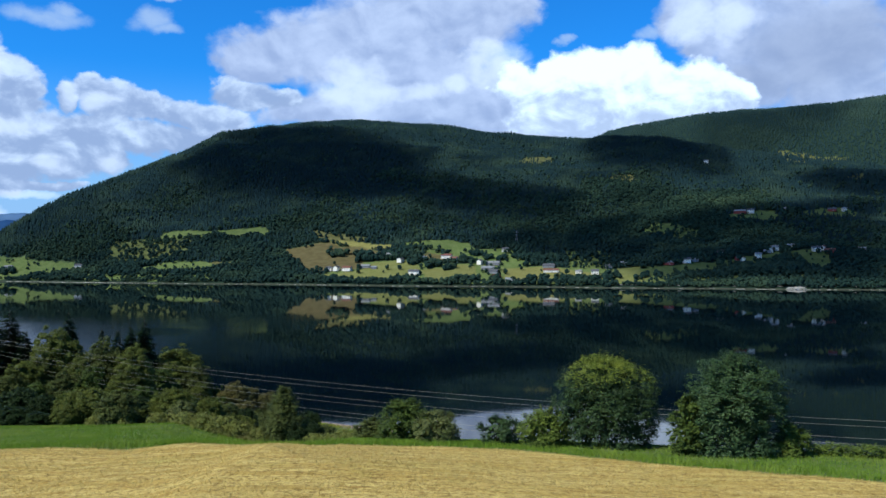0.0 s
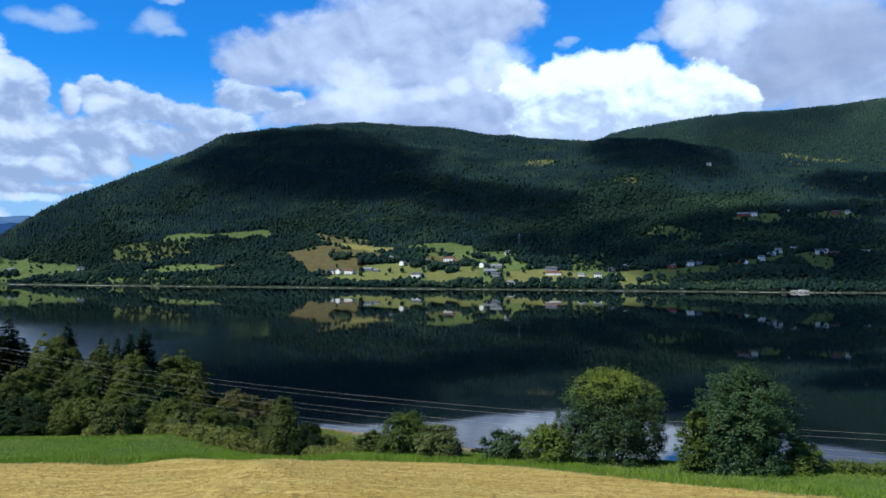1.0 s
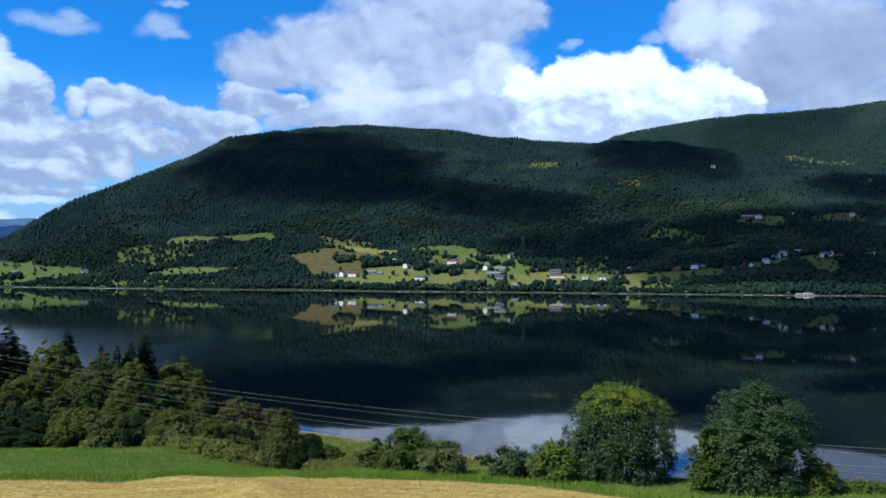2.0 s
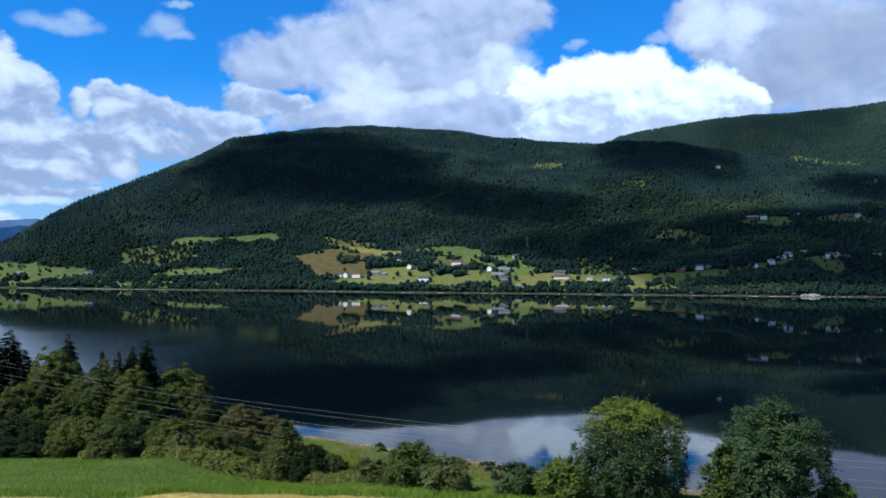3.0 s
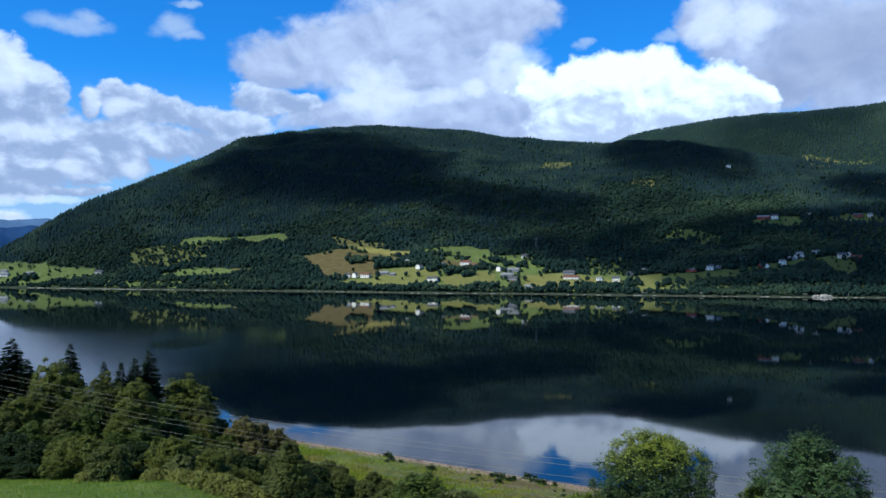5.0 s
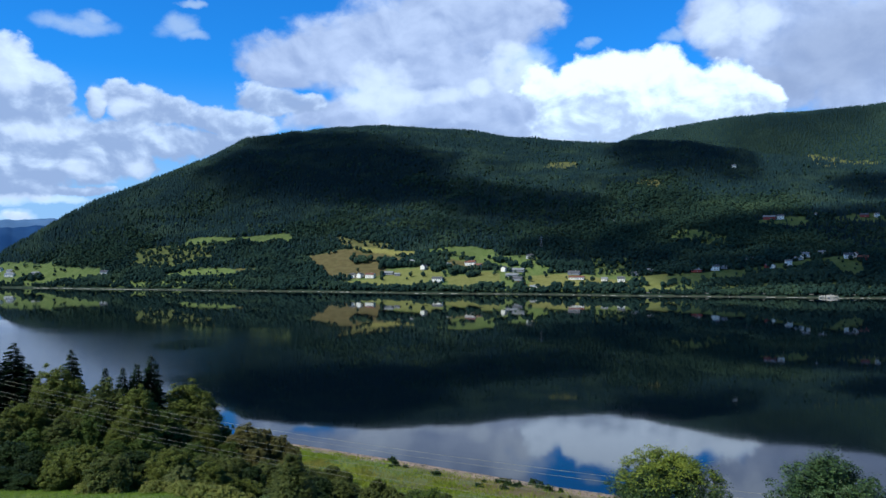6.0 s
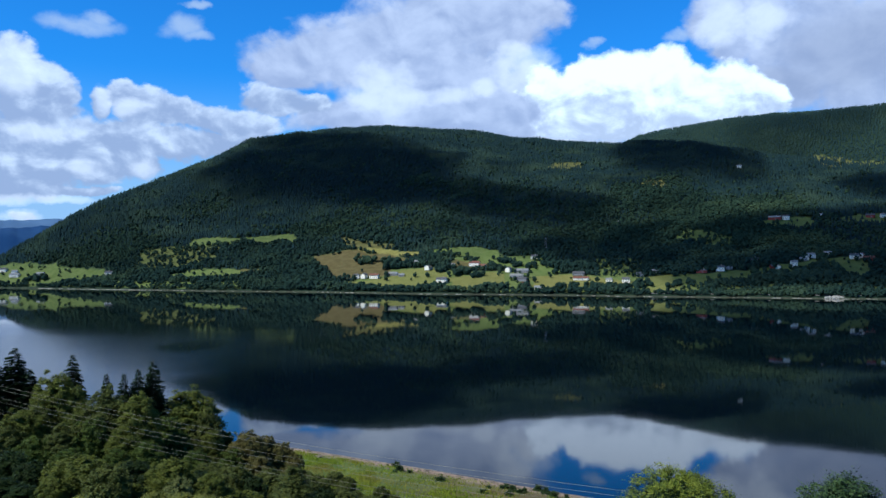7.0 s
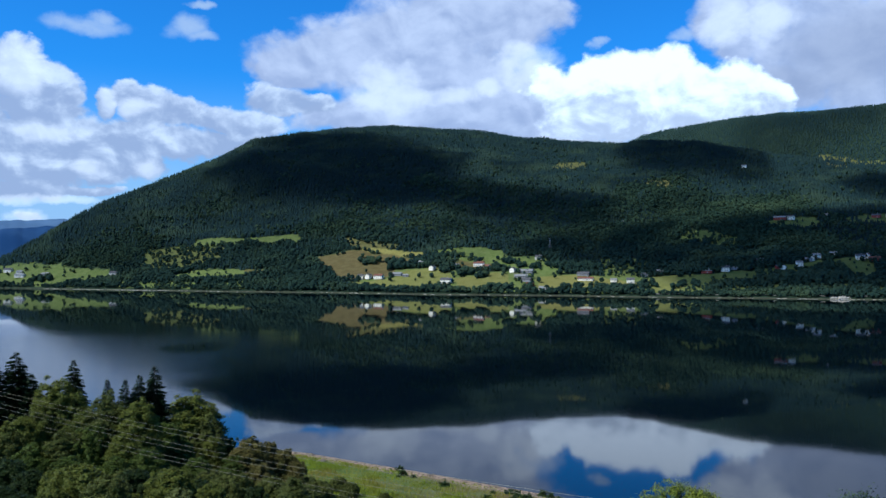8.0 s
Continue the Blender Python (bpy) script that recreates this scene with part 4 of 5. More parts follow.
W1, R1, G1 = "white timber house with a grey roof in the lakeside village", "red timber barn with a pale sheet roof on the slope", "grey timber outbuilding with a sheet roof"
for x, y, turn, long, wide, tall, wall, roof, label in (
        (-186, 1341, 4, 9, 7, 4.6, WHITE_PAINT, TILE_GREY, W1), (-173, 1338, 82, 10, 8, 5.0, WHITE_PAINT, TILE_GREY, W1),
        (-156, 1334, -3, 15, 8, 4.8, WHITE_PAINT, TILE_RED, "white timber farmhouse with a red tiled roof"), (-128, 1342, 6, 18, 8, 3.6, GREY_PAINT, TILE_PALE, G1),
        (-112, 1331, 10, 9, 6, 3.0, GREY_PAINT, TILE_PALE, G1), (-84, 1378, 3, 20, 9, 4.6, WHITE_PAINT, TILE_PALE, "long white farmhouse with a pale sheet roof"),
        (-70, 1352, 80, 11, 8, 4.8, WHITE_PAINT, TILE_GREY, W1), (-45, 1283, -5, 17, 9, 4.8, WHITE_PAINT, TILE_GREY, "white house with a terrace above the shore"),
        (-33, 1362, 40, 13, 8, 4.4, RED_PAINT, TILE_PALE, R1), (6, 1363, 2, 17, 9, 4.6, WHITE_PAINT, TILE_RED, "white farmhouse with a rusty red roof"),
        (18, 1350, -14, 12, 8, 3.4, WHITE_PAINT, TILE_RED, "low white house with a tiled roof"), (60, 1325, 75, 9, 8, 5.0, WHITE_PAINT, TILE_GREY, W1),
        (80, 1318, 2, 22, 9, 3.8, GREY_PAINT, TILE_PALE, "long grey barn with a pale sheet roof"), (71, 1294, 4, 20, 9, 3.4, GREY_PAINT, TILE_PALE, G1),
        (78, 1272, -6, 15, 9, 4.0, GREY_PAINT, TILE_GREY, "grey timber shed among parked trailers"), (81, 1246, 55, 12, 8, 3.6, RED_PAINT, TILE_RED, "small red shed by the shore lane"),
        (98, 1219, 5, 10, 7, 3.6, WHITE_PAINT, TILE_PALE, W1), (110, 1207, -8, 11, 7, 3.2, WHITE_PAINT, TILE_PALE, "low white boat shed near the waterline"),
        (166, 1259, -2, 23, 7, 3.0, WHITE_PAINT, TILE_RED, "long white farmhouse with a rusty red roof"), (166, 1286, 0, 18, 9, 3.6, GREY_PAINT, TILE_GREY, G1),
        (227, 1226, 8, 11, 8, 4.6, WHITE_PAINT, TILE_GREY, W1), (205, 1240, -5, 9, 6, 3.0, WHITE_PAINT, TILE_PALE, "small white cottage with a pale roof"),
        (343, 1245, -10, 15, 8, 4.4, RED_PAINT, TILE_PALE, R1),
        (369, 1242, -6, 12, 8, 5.2, WHITE_PAINT, TILE_GREY, "tall white farmhouse with a grey roof"),
        (383, 1247, 8, 9, 7, 3.0, GREY_PAINT, TILE_PALE, G1),
        (427, 1266, -12, 12, 8, 4.8, WHITE_PAINT, TILE_GREY, W1),
        (445, 1238, 20, 8, 7, 4.0, RED_PAINT, TILE_GREY, "dark red cottage in the shade"),
        (451, 1234, 70, 4, 7, 3.6, WHITE_PAINT, TILE_GREY, "small white shed beside a red cottage"),
        (474, 1235, 10, 9, 7, 6.0, WHITE_PAINT, TILE_PALE, W1),
        (495, 1253, -10, 10, 7, 3.8, GREY_PAINT, TILE_PALE, G1),
        (508, 1258, 14, 11, 8, 4.6, WHITE_PAINT, TILE_PALE, W1),
        (500, 1253, 70, 5, 7, 4.0, WHITE_PAINT, TILE_GREY, W1),
        (534, 1261, -8, 10, 7, 4.6, WHITE_PAINT, TILE_PALE, W1),
        (566, 1245, 4, 12, 8, 5.0, WHITE_PAINT, TILE_GREY, W1),
        (580, 1252, 60, 8, 7, 4.6, WHITE_PAINT, TILE_RED, "white house with a red roof on the slope"),
        (586, 1243, -12, 15, 8, 4.4, RED_PAINT, TILE_RED, R1),
        (642, 1260, -8, 13, 8, 4.2, GREY_PAINT, TILE_PALE, G1),
        (526, 1452, -14, 20, 8, 5.0, RED_PAINT, TILE_PALE, "red hill barn with a pale sheet roof"),
        (544, 1450, -10, 11, 7, 5.4, WHITE_PAINT, TILE_GREY, "white hill farmhouse with a grey roof"),
        (692, 1459, -14, 14, 8, 4.6, RED_PAINT, TILE_GREY, R1),
        (712, 1457, 10, 7, 7, 4.6, WHITE_PAINT, TILE_PALE, W1),
        (607, 1456, 0, 5, 7, 3.6, WHITE_PAINT, TILE_PALE, "small white hill cottage with a pale roof"),
        (576, 1795, -8, 9, 7, 4.4, WHITE_PAINT, TILE_PALE, "lone white cabin high on the slope"),
        (280, 1268, 0, 11, 8, 4.0, GREY_PAINT, TILE_PALE, G1),
        (253, 1254, 12, 10, 7, 4.4, GREY_PAINT, TILE_GREY, G1),
        (269, 1529, 0, 4, 7, 3.6, WHITE_PAINT, TILE_PALE, "small white hut in the dark woods"),
        (-644, 1451, 20, 12, 8, 5.0, WHITE_PAINT, TILE_GREY, W1), (-848, 1511, 18, 17, 9, 4.2, WHITE_PAINT, TILE_PALE, W1), (-894, 1553, 12, 15, 9, 5.0, WHITE_PAINT, TILE_GREY, W1),
        (-857, 1527, 24, 10, 8, 4.2, WHITE_PAINT, TILE_PALE, W1), (-791, 1496, 14, 14, 8, 3.6, GREY_PAINT, TILE_PALE, G1), (105, 1378, 4, 11, 8, 4.2, WHITE_PAINT, TILE_GREY, W1)):
    house(x, y, turn, long, wide, tall, wall, roof, label)


# ---- near trees ----
def sprays(P, D, length, leaf, per, rng, droop=0.25):
    """Leafy twigs: from P along D, each with leaves set left and right; returns leaf corners."""
    k = len(P)
    up = np.array([0, 0, 1.0])
    side = np.cross(D, up) + 1e-4
    side /= np.linalg.norm(side, axis=1, keepdims=True)
    t = (np.arange(per) + rng.uniform(0.1, 0.9, (k, per))) / per
    L = length[:, None, None]
    base = P[:, None] + D[:, None] * L * t[..., None] - up * (droop * L * t[..., None] ** 2)
    sign = np.where(np.arange(per) % 2, 1.0, -1.0)[None, :, None]
    axis = D[:, None] * rng.uniform(0.4, 1.0, (k, per, 1)) + side[:, None] * sign * rng.uniform(0.4, 1.2, (k, per, 1)) + up * rng.uniform(-0.75, 0.25, (k, per, 1))
    axis /= np.linalg.norm(axis, axis=2, keepdims=True)
    n = D[:, None] * 0.9 + up * 0.45 + rng.normal(size=(k, per, 3)) * 0.42
    axis = axis - n * (np.sum(axis * n, 2, keepdims=True) / np.sum(n * n, 2, keepdims=True)) * 0.7
    axis /= np.linalg.norm(axis, axis=2, keepdims=True) + 1e-6
    wide = np.cross(axis, n)
    wide /= np.linalg.norm(wide, axis=2, keepdims=True) + 1e-6
    s = leaf * rng.uniform(0.6, 1.35, (k, per, 1))
    mid = base + axis * s * 0.5
    return np.stack([base, mid + wide * s * 0.3, base + axis * s, mid - wide * s * 0.3], 2).reshape(-1, 4, 3)


def crown_sprays(rng, wide, low, height, count, taper, tuft=1.0):
    """Where twigs start and point over a lumpy crown: wide below, drawn in towards the top."""
    # clumps first, then twigs out of each clump
    groups = max(24, int(count / (20 * tuft)))
    f = rng.uniform(-1, 1, groups)
    a = rng.uniform(0, 2 * np.pi, groups)
    ph = rng.uniform(0, 6.28, 6)
    lump = 1 + 0.06 * np.sin(2 * a + ph[0] + 2.2 * f) + 0.05 * np.sin(3 * a + ph[1] - 3.5 * f) + 0.06 * np.sin(5 * a + ph[2] + 5 * f) + 0.07 * np.sin(9 * a + ph[3] + 8 * f)
    top = np.clip(f, 0, 1)
    w = wide * np.sqrt(np.clip(1 - top ** (1.5 + taper * 1.6), 0.015, 1)) * (1 + 0.10 * np.clip(f, -1, 0)) * lump
    k = np.where(f > 0.5, np.sqrt(rng.uniform(size=groups)), rng.uniform(0.45, 1.0, groups) ** 0.3)
    mid, half = (low + height) / 2, (height - low) / 2
    crest = 1 + 0.07 * np.sin(3 * a + ph[4]) * top
    r = wide * rng.uniform(0.11, 0.22, groups) * tuft
    C = np.stack([np.cos(a) * np.maximum(w - r, 0.1 * w) * k, np.sin(a) * np.maximum(w - r, 0.1 * w) * k, mid + f * (half - r * 0.7) * crest], -1)
    g = rng.randint(0, groups, count)
    out = np.stack([np.cos(a), np.sin(a), 0.8 * f + 0.35], -1)[g]
    D = rng.normal(size=(count, 3))
    D /= np.linalg.norm(D, axis=1, keepdims=True)
    D = 0.75 * D + 0.9 * out + np.array([0, 0, 0.3])
    D /= np.linalg.norm(D, axis=1, keepdims=True)
    P = C[g] + D * (r[g] * rng.uniform(0.35, 0.75, count))[:, None] * np.array([1, 1, 0.8])
    return P, D


def heart(rng, wide, low, height, count, leaf):
    """Large shaded leaves deep in the crown."""
    f = rng.uniform(-0.9, 0.88, count)
    a = rng.uniform(0, 6.283, count)
    w = wide * np.sqrt(1 - np.clip(f, 0, 1) ** 2) * 0.66 * np.sqrt(rng.uniform(size=count))
    C = np.stack([np.cos(a) * w, np.sin(a) * w, (low + height) / 2 + f * (height - low) / 2 * 0.88], -1)
    u = rng.normal(size=(count, 3))
    u /= np.linalg.norm(u, axis=1, keepdims=True)
    v = np.cross(u, rng.normal(size=(count, 3)))
    v /= np.linalg.norm(v, axis=1, keepdims=True) + 1e-6
    return np.stack([C - u * leaf, C - v * leaf * 0.6, C + u * leaf, C + v * leaf * 0.6], 1)


def lobed_crown(rng, wide, low, height, lobes, leaves, leaf, size=0.33, flat=0.9):
    """A full crown of rounded leafy lobes set over a dome; returns leaf corners."""
    z = rng.uniform(-0.95, 1.0, lobes)
    a = rng.uniform(0, 2 * np.pi, lobes)
    c = np.sqrt(1 - z * z)
    d = np.stack([c * np.cos(a), c * np.sin(a), z], -1)
    p = 2.7
    ph = rng.uniform(0, 6.28, 3)
    swell = 1 + 0.09 * np.sin(2 * a + ph[0] + 2 * z) + 0.07 * np.sin(3 * a + ph[1] - 4 * z) + 0.03 * rng.normal(size=lobes)
    d *= ((c ** p + np.abs(z) ** p) ** (-1 / p) * swell)[:, None]
    r = wide * size * rng.uniform(0.55, 1.2, lobes)
    half = (height - low) / 2
    C = d * np.stack([np.maximum(wide - r, 0.2 * wide), np.maximum(wide - r, 0.2 * wide), np.maximum(half - 0.85 * r, 0.3 * half)], -1)
    C *= np.where(rng.uniform(size=lobes) < 0.3, rng.uniform(0.62, 0.85, lobes), 1.0)[:, None]
    C[:, 2] += (low + height) / 2
    # leaves over the outer side of every lobe, some sprigs standing out
    g = rng.choice(lobes, leaves, p=r ** 2 / np.sum(r ** 2))
    n = rng.normal(size=(leaves, 3))
    n /= np.linalg.norm(n, axis=1, keepdims=True)
    out = d[g] / np.linalg.norm(d[g], axis=1, keepdims=True)
    n = n + 0.75 * out
    n /= np.linalg.norm(n, axis=1, keepdims=True)
    sprig = np.where(rng.uniform(size=leaves) < 0.2, rng.uniform(1.0, 1.42, leaves), 1.0)
    ripple = 1 + 0.10 * np.sin(n[:, 0] * 7 + g) * np.sin(n[:, 1] * 7 + 2 * g) * np.sin(n[:, 2] * 7)
    P = C[g] + n * (r[g] * sprig * ripple * (1 - 0.55 * rng.uniform(size=leaves) ** 2))[:, None] * np.array([1, 1, flat])
    face = n + rng.normal(size=(leaves, 3)) * 0.6 + np.array([0, 0, 0.1])
    u = np.cross(face, rng.normal(size=(leaves, 3)))
    u /= np.linalg.norm(u, axis=1, keepdims=True) + 1e-6
    v = np.cross(face, u)
    v /= np.linalg.norm(v, axis=1, keepdims=True) + 1e-6
    s = (leaf * rng.uniform(0.6, 1.3, leaves))[:, None]
    return np.stack([P - u * s, P - v * s * 0.55, P + u * s, P + v * s * 0.55], 1)


def leaf_mesh(name, quads, mat):
    return mesh_np(name, quads.reshape(-1, 3), np.arange(len(quads) * 4).reshape(-1, 4), mat)


def leaf_tree(name, seed, wide, height, low, count, mat, label, category, leaf=0.22, twig=0.7, bark=None, top=None, per=9, stems=1, taper=0.5, tuft=1.0, lobes=0, size=0.24, flat=0.9, spray=1600):
    rng = np.random.RandomState(seed)
    base = new(name)
    tagged(base, label, category)
    bark = bark or BARK
    for s in range(stems):
        bm = bmesh.new()
        ox, oy = (rng.uniform(-0.4, 0.4), rng.uniform(-0.4, 0.4)) if stems > 1 else (0, 0)
        pts = [(ox * (1 + z * 0.5) + rng.uniform(-0.08, 0.08) * height * z, oy * (1 + z * 0.5) + rng.uniform(-0.05, 0.05) * height * z, z * height * 0.86 - 0.5 * (z == 0)) for z in (0, 0.2, 0.4, 0.6, 0.8, 1.0)]
        r = height * 0.022 / stems ** 0.5
        tube(bm, pts, [r * k for k in (1.3, 1.0, 0.8, 0.55, 0.3, 0.1)])
        trunk = part("trunk", bm, bark, base)
    twigs = spray if lobes else count
    P, D = crown_sprays(rng, wide, low, height, twigs, taper, tuft)
    for k in range(8):
        bx, by, bz = P[int(rng.randint(twigs))] * np.array([0.9, 0.9, 1.0])
        bm = bmesh.new()
        z0 = max(low * 0.9 + 0.2, bz - rng.uniform(0.1, 0.3) * height)
        tube(bm, [(0, 0, z0 * 0.9), (bx * 0.45, by * 0.45, (z0 + bz) / 2), (bx, by, bz)], [height * 0.009, height * 0.006, height * 0.002], 5)
        part("limb", bm, bark, trunk)
    L = twig * rng.uniform(0.6, 1.3, twigs) * np.where(rng.uniform(size=twigs) < 0.12, 1.7, 1.0)
    core = heart(rng, wide, low, height, count // 3, leaf * 1.8)
    if lobes:
        leaves = np.concatenate([lobed_crown(rng, wide, low, height, lobes, count, leaf, size, flat), sprays(P, D, L, leaf * 1.9, per, rng)])
        if top is not None:
            # roughly the top fifth of the crown takes the lighter yellow-green
            near_top = (leaves[:, 0, 2] - low) / (height - low) + 0.07 * rng.normal(size=len(leaves)) > 0.81
            part("crown_top", leaf_mesh("crown_top", leaves[near_top], top), top, base, "yellow-green leaves round the top")
            leaves = leaves[~near_top]
        part("crown", leaf_mesh("crown", np.concatenate([core, leaves]), mat), mat, base)
    else:
        part("crown", leaf_mesh("crown", np.concatenate([core, sprays(P, D, L, leaf, per, rng)]), mat), mat, base)
    return base


def spruce_tree(name, seed, height, wide, label):
    """Whorls of drooping boughs on a straight trunk."""
    rng = np.random.RandomState(seed)
    base = new(name)
    tagged(base, label, "spruce")
    bm = bmesh.new()
    tube(bm, [(0, 0, -0.5), (0, 0, height * 0.5), (0, 0, height)], [height * 0.016, height * 0.009, 0.02])
    part("trunk", bm, BARK, base)
    V = []
    z = height * 0.06
    while z < height * 0.99:
        t = 1 - z / height
        reach = wide * 1.15 * (1 - math.exp(-(height - z) / 7.0)) * rng.uniform(0.78, 1.15) + 0.1
        for k in range(int(9 + 10 * t)):
            a = rng.uniform(0, 6.28)
            L = reach * rng.uniform(0.5, 1.15)
            d = np.array([math.cos(a), math.sin(a), 0])
            s = np.array([-d[1], d[0], 0])
            n_seg = max(2, int(L / 0.24))
            for i in range(n_seg):
                f = (i + 0.7) / n_seg
                p = d * L * f + np.array([0, 0, z + 0.10 * L * f - 0.36 * L * f * f + 0.10 * L * f ** 6])
                w = 0.12 + 0.14 * min(1.0, L) + 0.2 * L * (1 - f * 0.7)
                for sg in (-1, 1):
                    tip = p + s * sg * w * rng.uniform(0.7, 1.3) + d * w * 0.6 - np.array([0, 0, w * rng.uniform(0.25, 0.75)])
                    V.append((p - d * 0.16, p + d * 0.2 + np.array([0, 0, 0.06]), tip))
        z += 0.27 * rng.uniform(0.75, 1.25)
    V = np.array(V).reshape(-1, 3)
    part("foliage", mesh_np("foliage", V, np.arange(len(V)).reshape(-1, 3), SPRUCE), SPRUCE, base)
    return base


def stand(ob, x, y, turn=0.0, scale=1.0, sink=0.1, tall=1.0):
    ob.location = (x, y, float(ground(np.array(x), np.array(y))) - sink)
    ob.rotation_euler = (0, 0, radians(turn))
    ob.scale = (scale, scale, scale * tall)
    return ob


def again(ob, x, y, turn, scale=1.0, tall=1.0):
    return stand(copy_thing(ob, Matrix()), x, y, turn, scale, 0.1, tall)


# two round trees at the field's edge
stand(leaf_tree("rowan_tree", 21, 3.95, 7.0, -0.2, 26000, LEAF_DARK, "broad round rowan with dense leaves and a yellow-green top", "tree", 0.062, 0.6, None, LEAF_TOP, 11, 3, 0.9, 1.1, lobes=260, size=0.14, flat=0.7, spray=4600), 12.9, 65.0)
stand(leaf_tree("maple_tree", 22, 3.55, 7.2, -0.2, 22000, LEAF_MAPLE, "round dark green maple at the field edge", "tree", 0.066, 0.8, None, None, 12, 3, 0.25, 1.3, lobes=200, size=0.16, flat=0.6, spray=4600), 21.6, 60.6)
stand(leaf_tree("hawthorn_bush", 23, 1.25, 4.3, -0.3, 1900, LEAF_ALDER, "low dense bush leaning on the dark maple", "bush", 0.11, 0.35, None, None, 10, 3), 17.9, 60.0)
stand(leaf_tree("willow_bush", 24, 2.1, 2.9, -0.3, 2200, LEAF_HERB, "bright lime green bush beside the rowan", "bush", 0.12, 0.45, None, None, 9, 4), 8.0, 64.5)
stand(leaf_tree("alder_bush", 25, 1.8, 2.3, -0.3, 1100, LEAF_DARK, "small grey-green alder bush", "bush", 0.12, 0.45, None, None, 9, 3), 4.6, 66.0)
stand(leaf_tree("elder_bush", 26, 2.0, 2.5, -0.3, 2200, LEAF_PALE, "pale flowering bush at the field edge", "bush", 0.11, 0.4, None, None, 9, 4, 0.9), -0.5, 68.2)
stand(leaf_tree("alder_bush", 27, 2.4, 3.4, -0.3, 2600, LEAF_ALDER, "dark green alder bush behind the pale one", "bush", 0.12, 0.6, None, None, 9, 3), -3.2, 71.5)
stand(leaf_tree("willow_bush", 28, 1.4, 1.7, -0.3, 900, LEAF_ROWAN, "green willow bush by the meadow", "bush", 0.16, 0.5, None, None, 9, 3), -6.4, 74.0)
stand(leaf_tree("hazel_bush", 29, 1.4, 2.3, -0.3, 1500, LEAF_HERB, "small rounded hazel bush at the field edge", "bush", 0.11, 0.35, None, None, 9, 3), 25.2, 59.6)

# the wood beside the meadow
def grown(ob, high, wide, x, y, top, radius, turn):
    """Another of the tree `ob`, `high` and `wide` as built, with its top at the height `top` and its crown of that radius."""
    s, base = radius / wide, float(ground(np.array(x), np.array(y)))
    return stand(copy_thing(ob, Matrix()), x, y, turn, s, 0.1, (top - base) / high / s)


birch = leaf_tree("birch_tree", 31, 4.0, 16.5, 1.0, 40000, LEAF_BIRCH, "leafy birch with white stems in the lakeside grove", "birch", 0.12, 0.65, BIRCH_BARK, None, 8, 2, 0.85, 0.8, lobes=260, size=0.19, spray=3400)
aspen = leaf_tree("aspen_tree", 33, 3.4, 13.5, 0.6, 34000, LEAF_ROWAN, "olive green broad aspen in the lakeside grove", "aspen", 0.11, 0.65, None, None, 8, 2, 0.7, 0.8, lobes=220, size=0.2, spray=2800)
alder = leaf_tree("alder_tree", 32, 2.8, 8.5, 0.2, 26000, LEAF_ALDER, "dense dark green alder in the lakeside grove", "alder", 0.10, 0.55, None, None, 8, 2, 0.6, 0.8, lobes=160, size=0.22, spray=2200)
brown = leaf_tree("willow_tree", 36, 2.6, 9.0, 0.3, 20000, LEAF_BROWN, "brownish willow at the end of the grove", "willow", 0.10, 0.45, stems=3, lobes=120, size=0.24)
bush = leaf_tree("grove_bush", 34, 2.6, 4.2, -0.3, 20000, LEAF_BIRCH, "olive green bush at the edge of the grove", "bush", 0.085, 0.4, stems=4, lobes=120, size=0.2)
deep = leaf_tree("bird_cherry_bush", 39, 2.4, 4.4, -0.3, 15000, LEAF_SHADED, "dark green bird cherry at the foot of the grove, shade put into its leaf colour", "bush", 0.09, 0.45, stems=3, lobes=110, size=0.23)
shrub = leaf_tree("grove_shrub", 35, 2.4, 3.7, -0.3, 13000, LEAF_ROWAN, "grey-green shrub at the edge of the grove", "bush", 0.09, 0.5, stems=4, lobes=110, size=0.2)
weed = leaf_tree("willowherb_clump", 40, 1.5, 1.7, -0.2, 1500, LEAF_WEED, "low yellow-green clump of tall weeds by the meadow", "weeds", 0.08, 0.3, None, None, 8, 4, 0.2, 0.5)
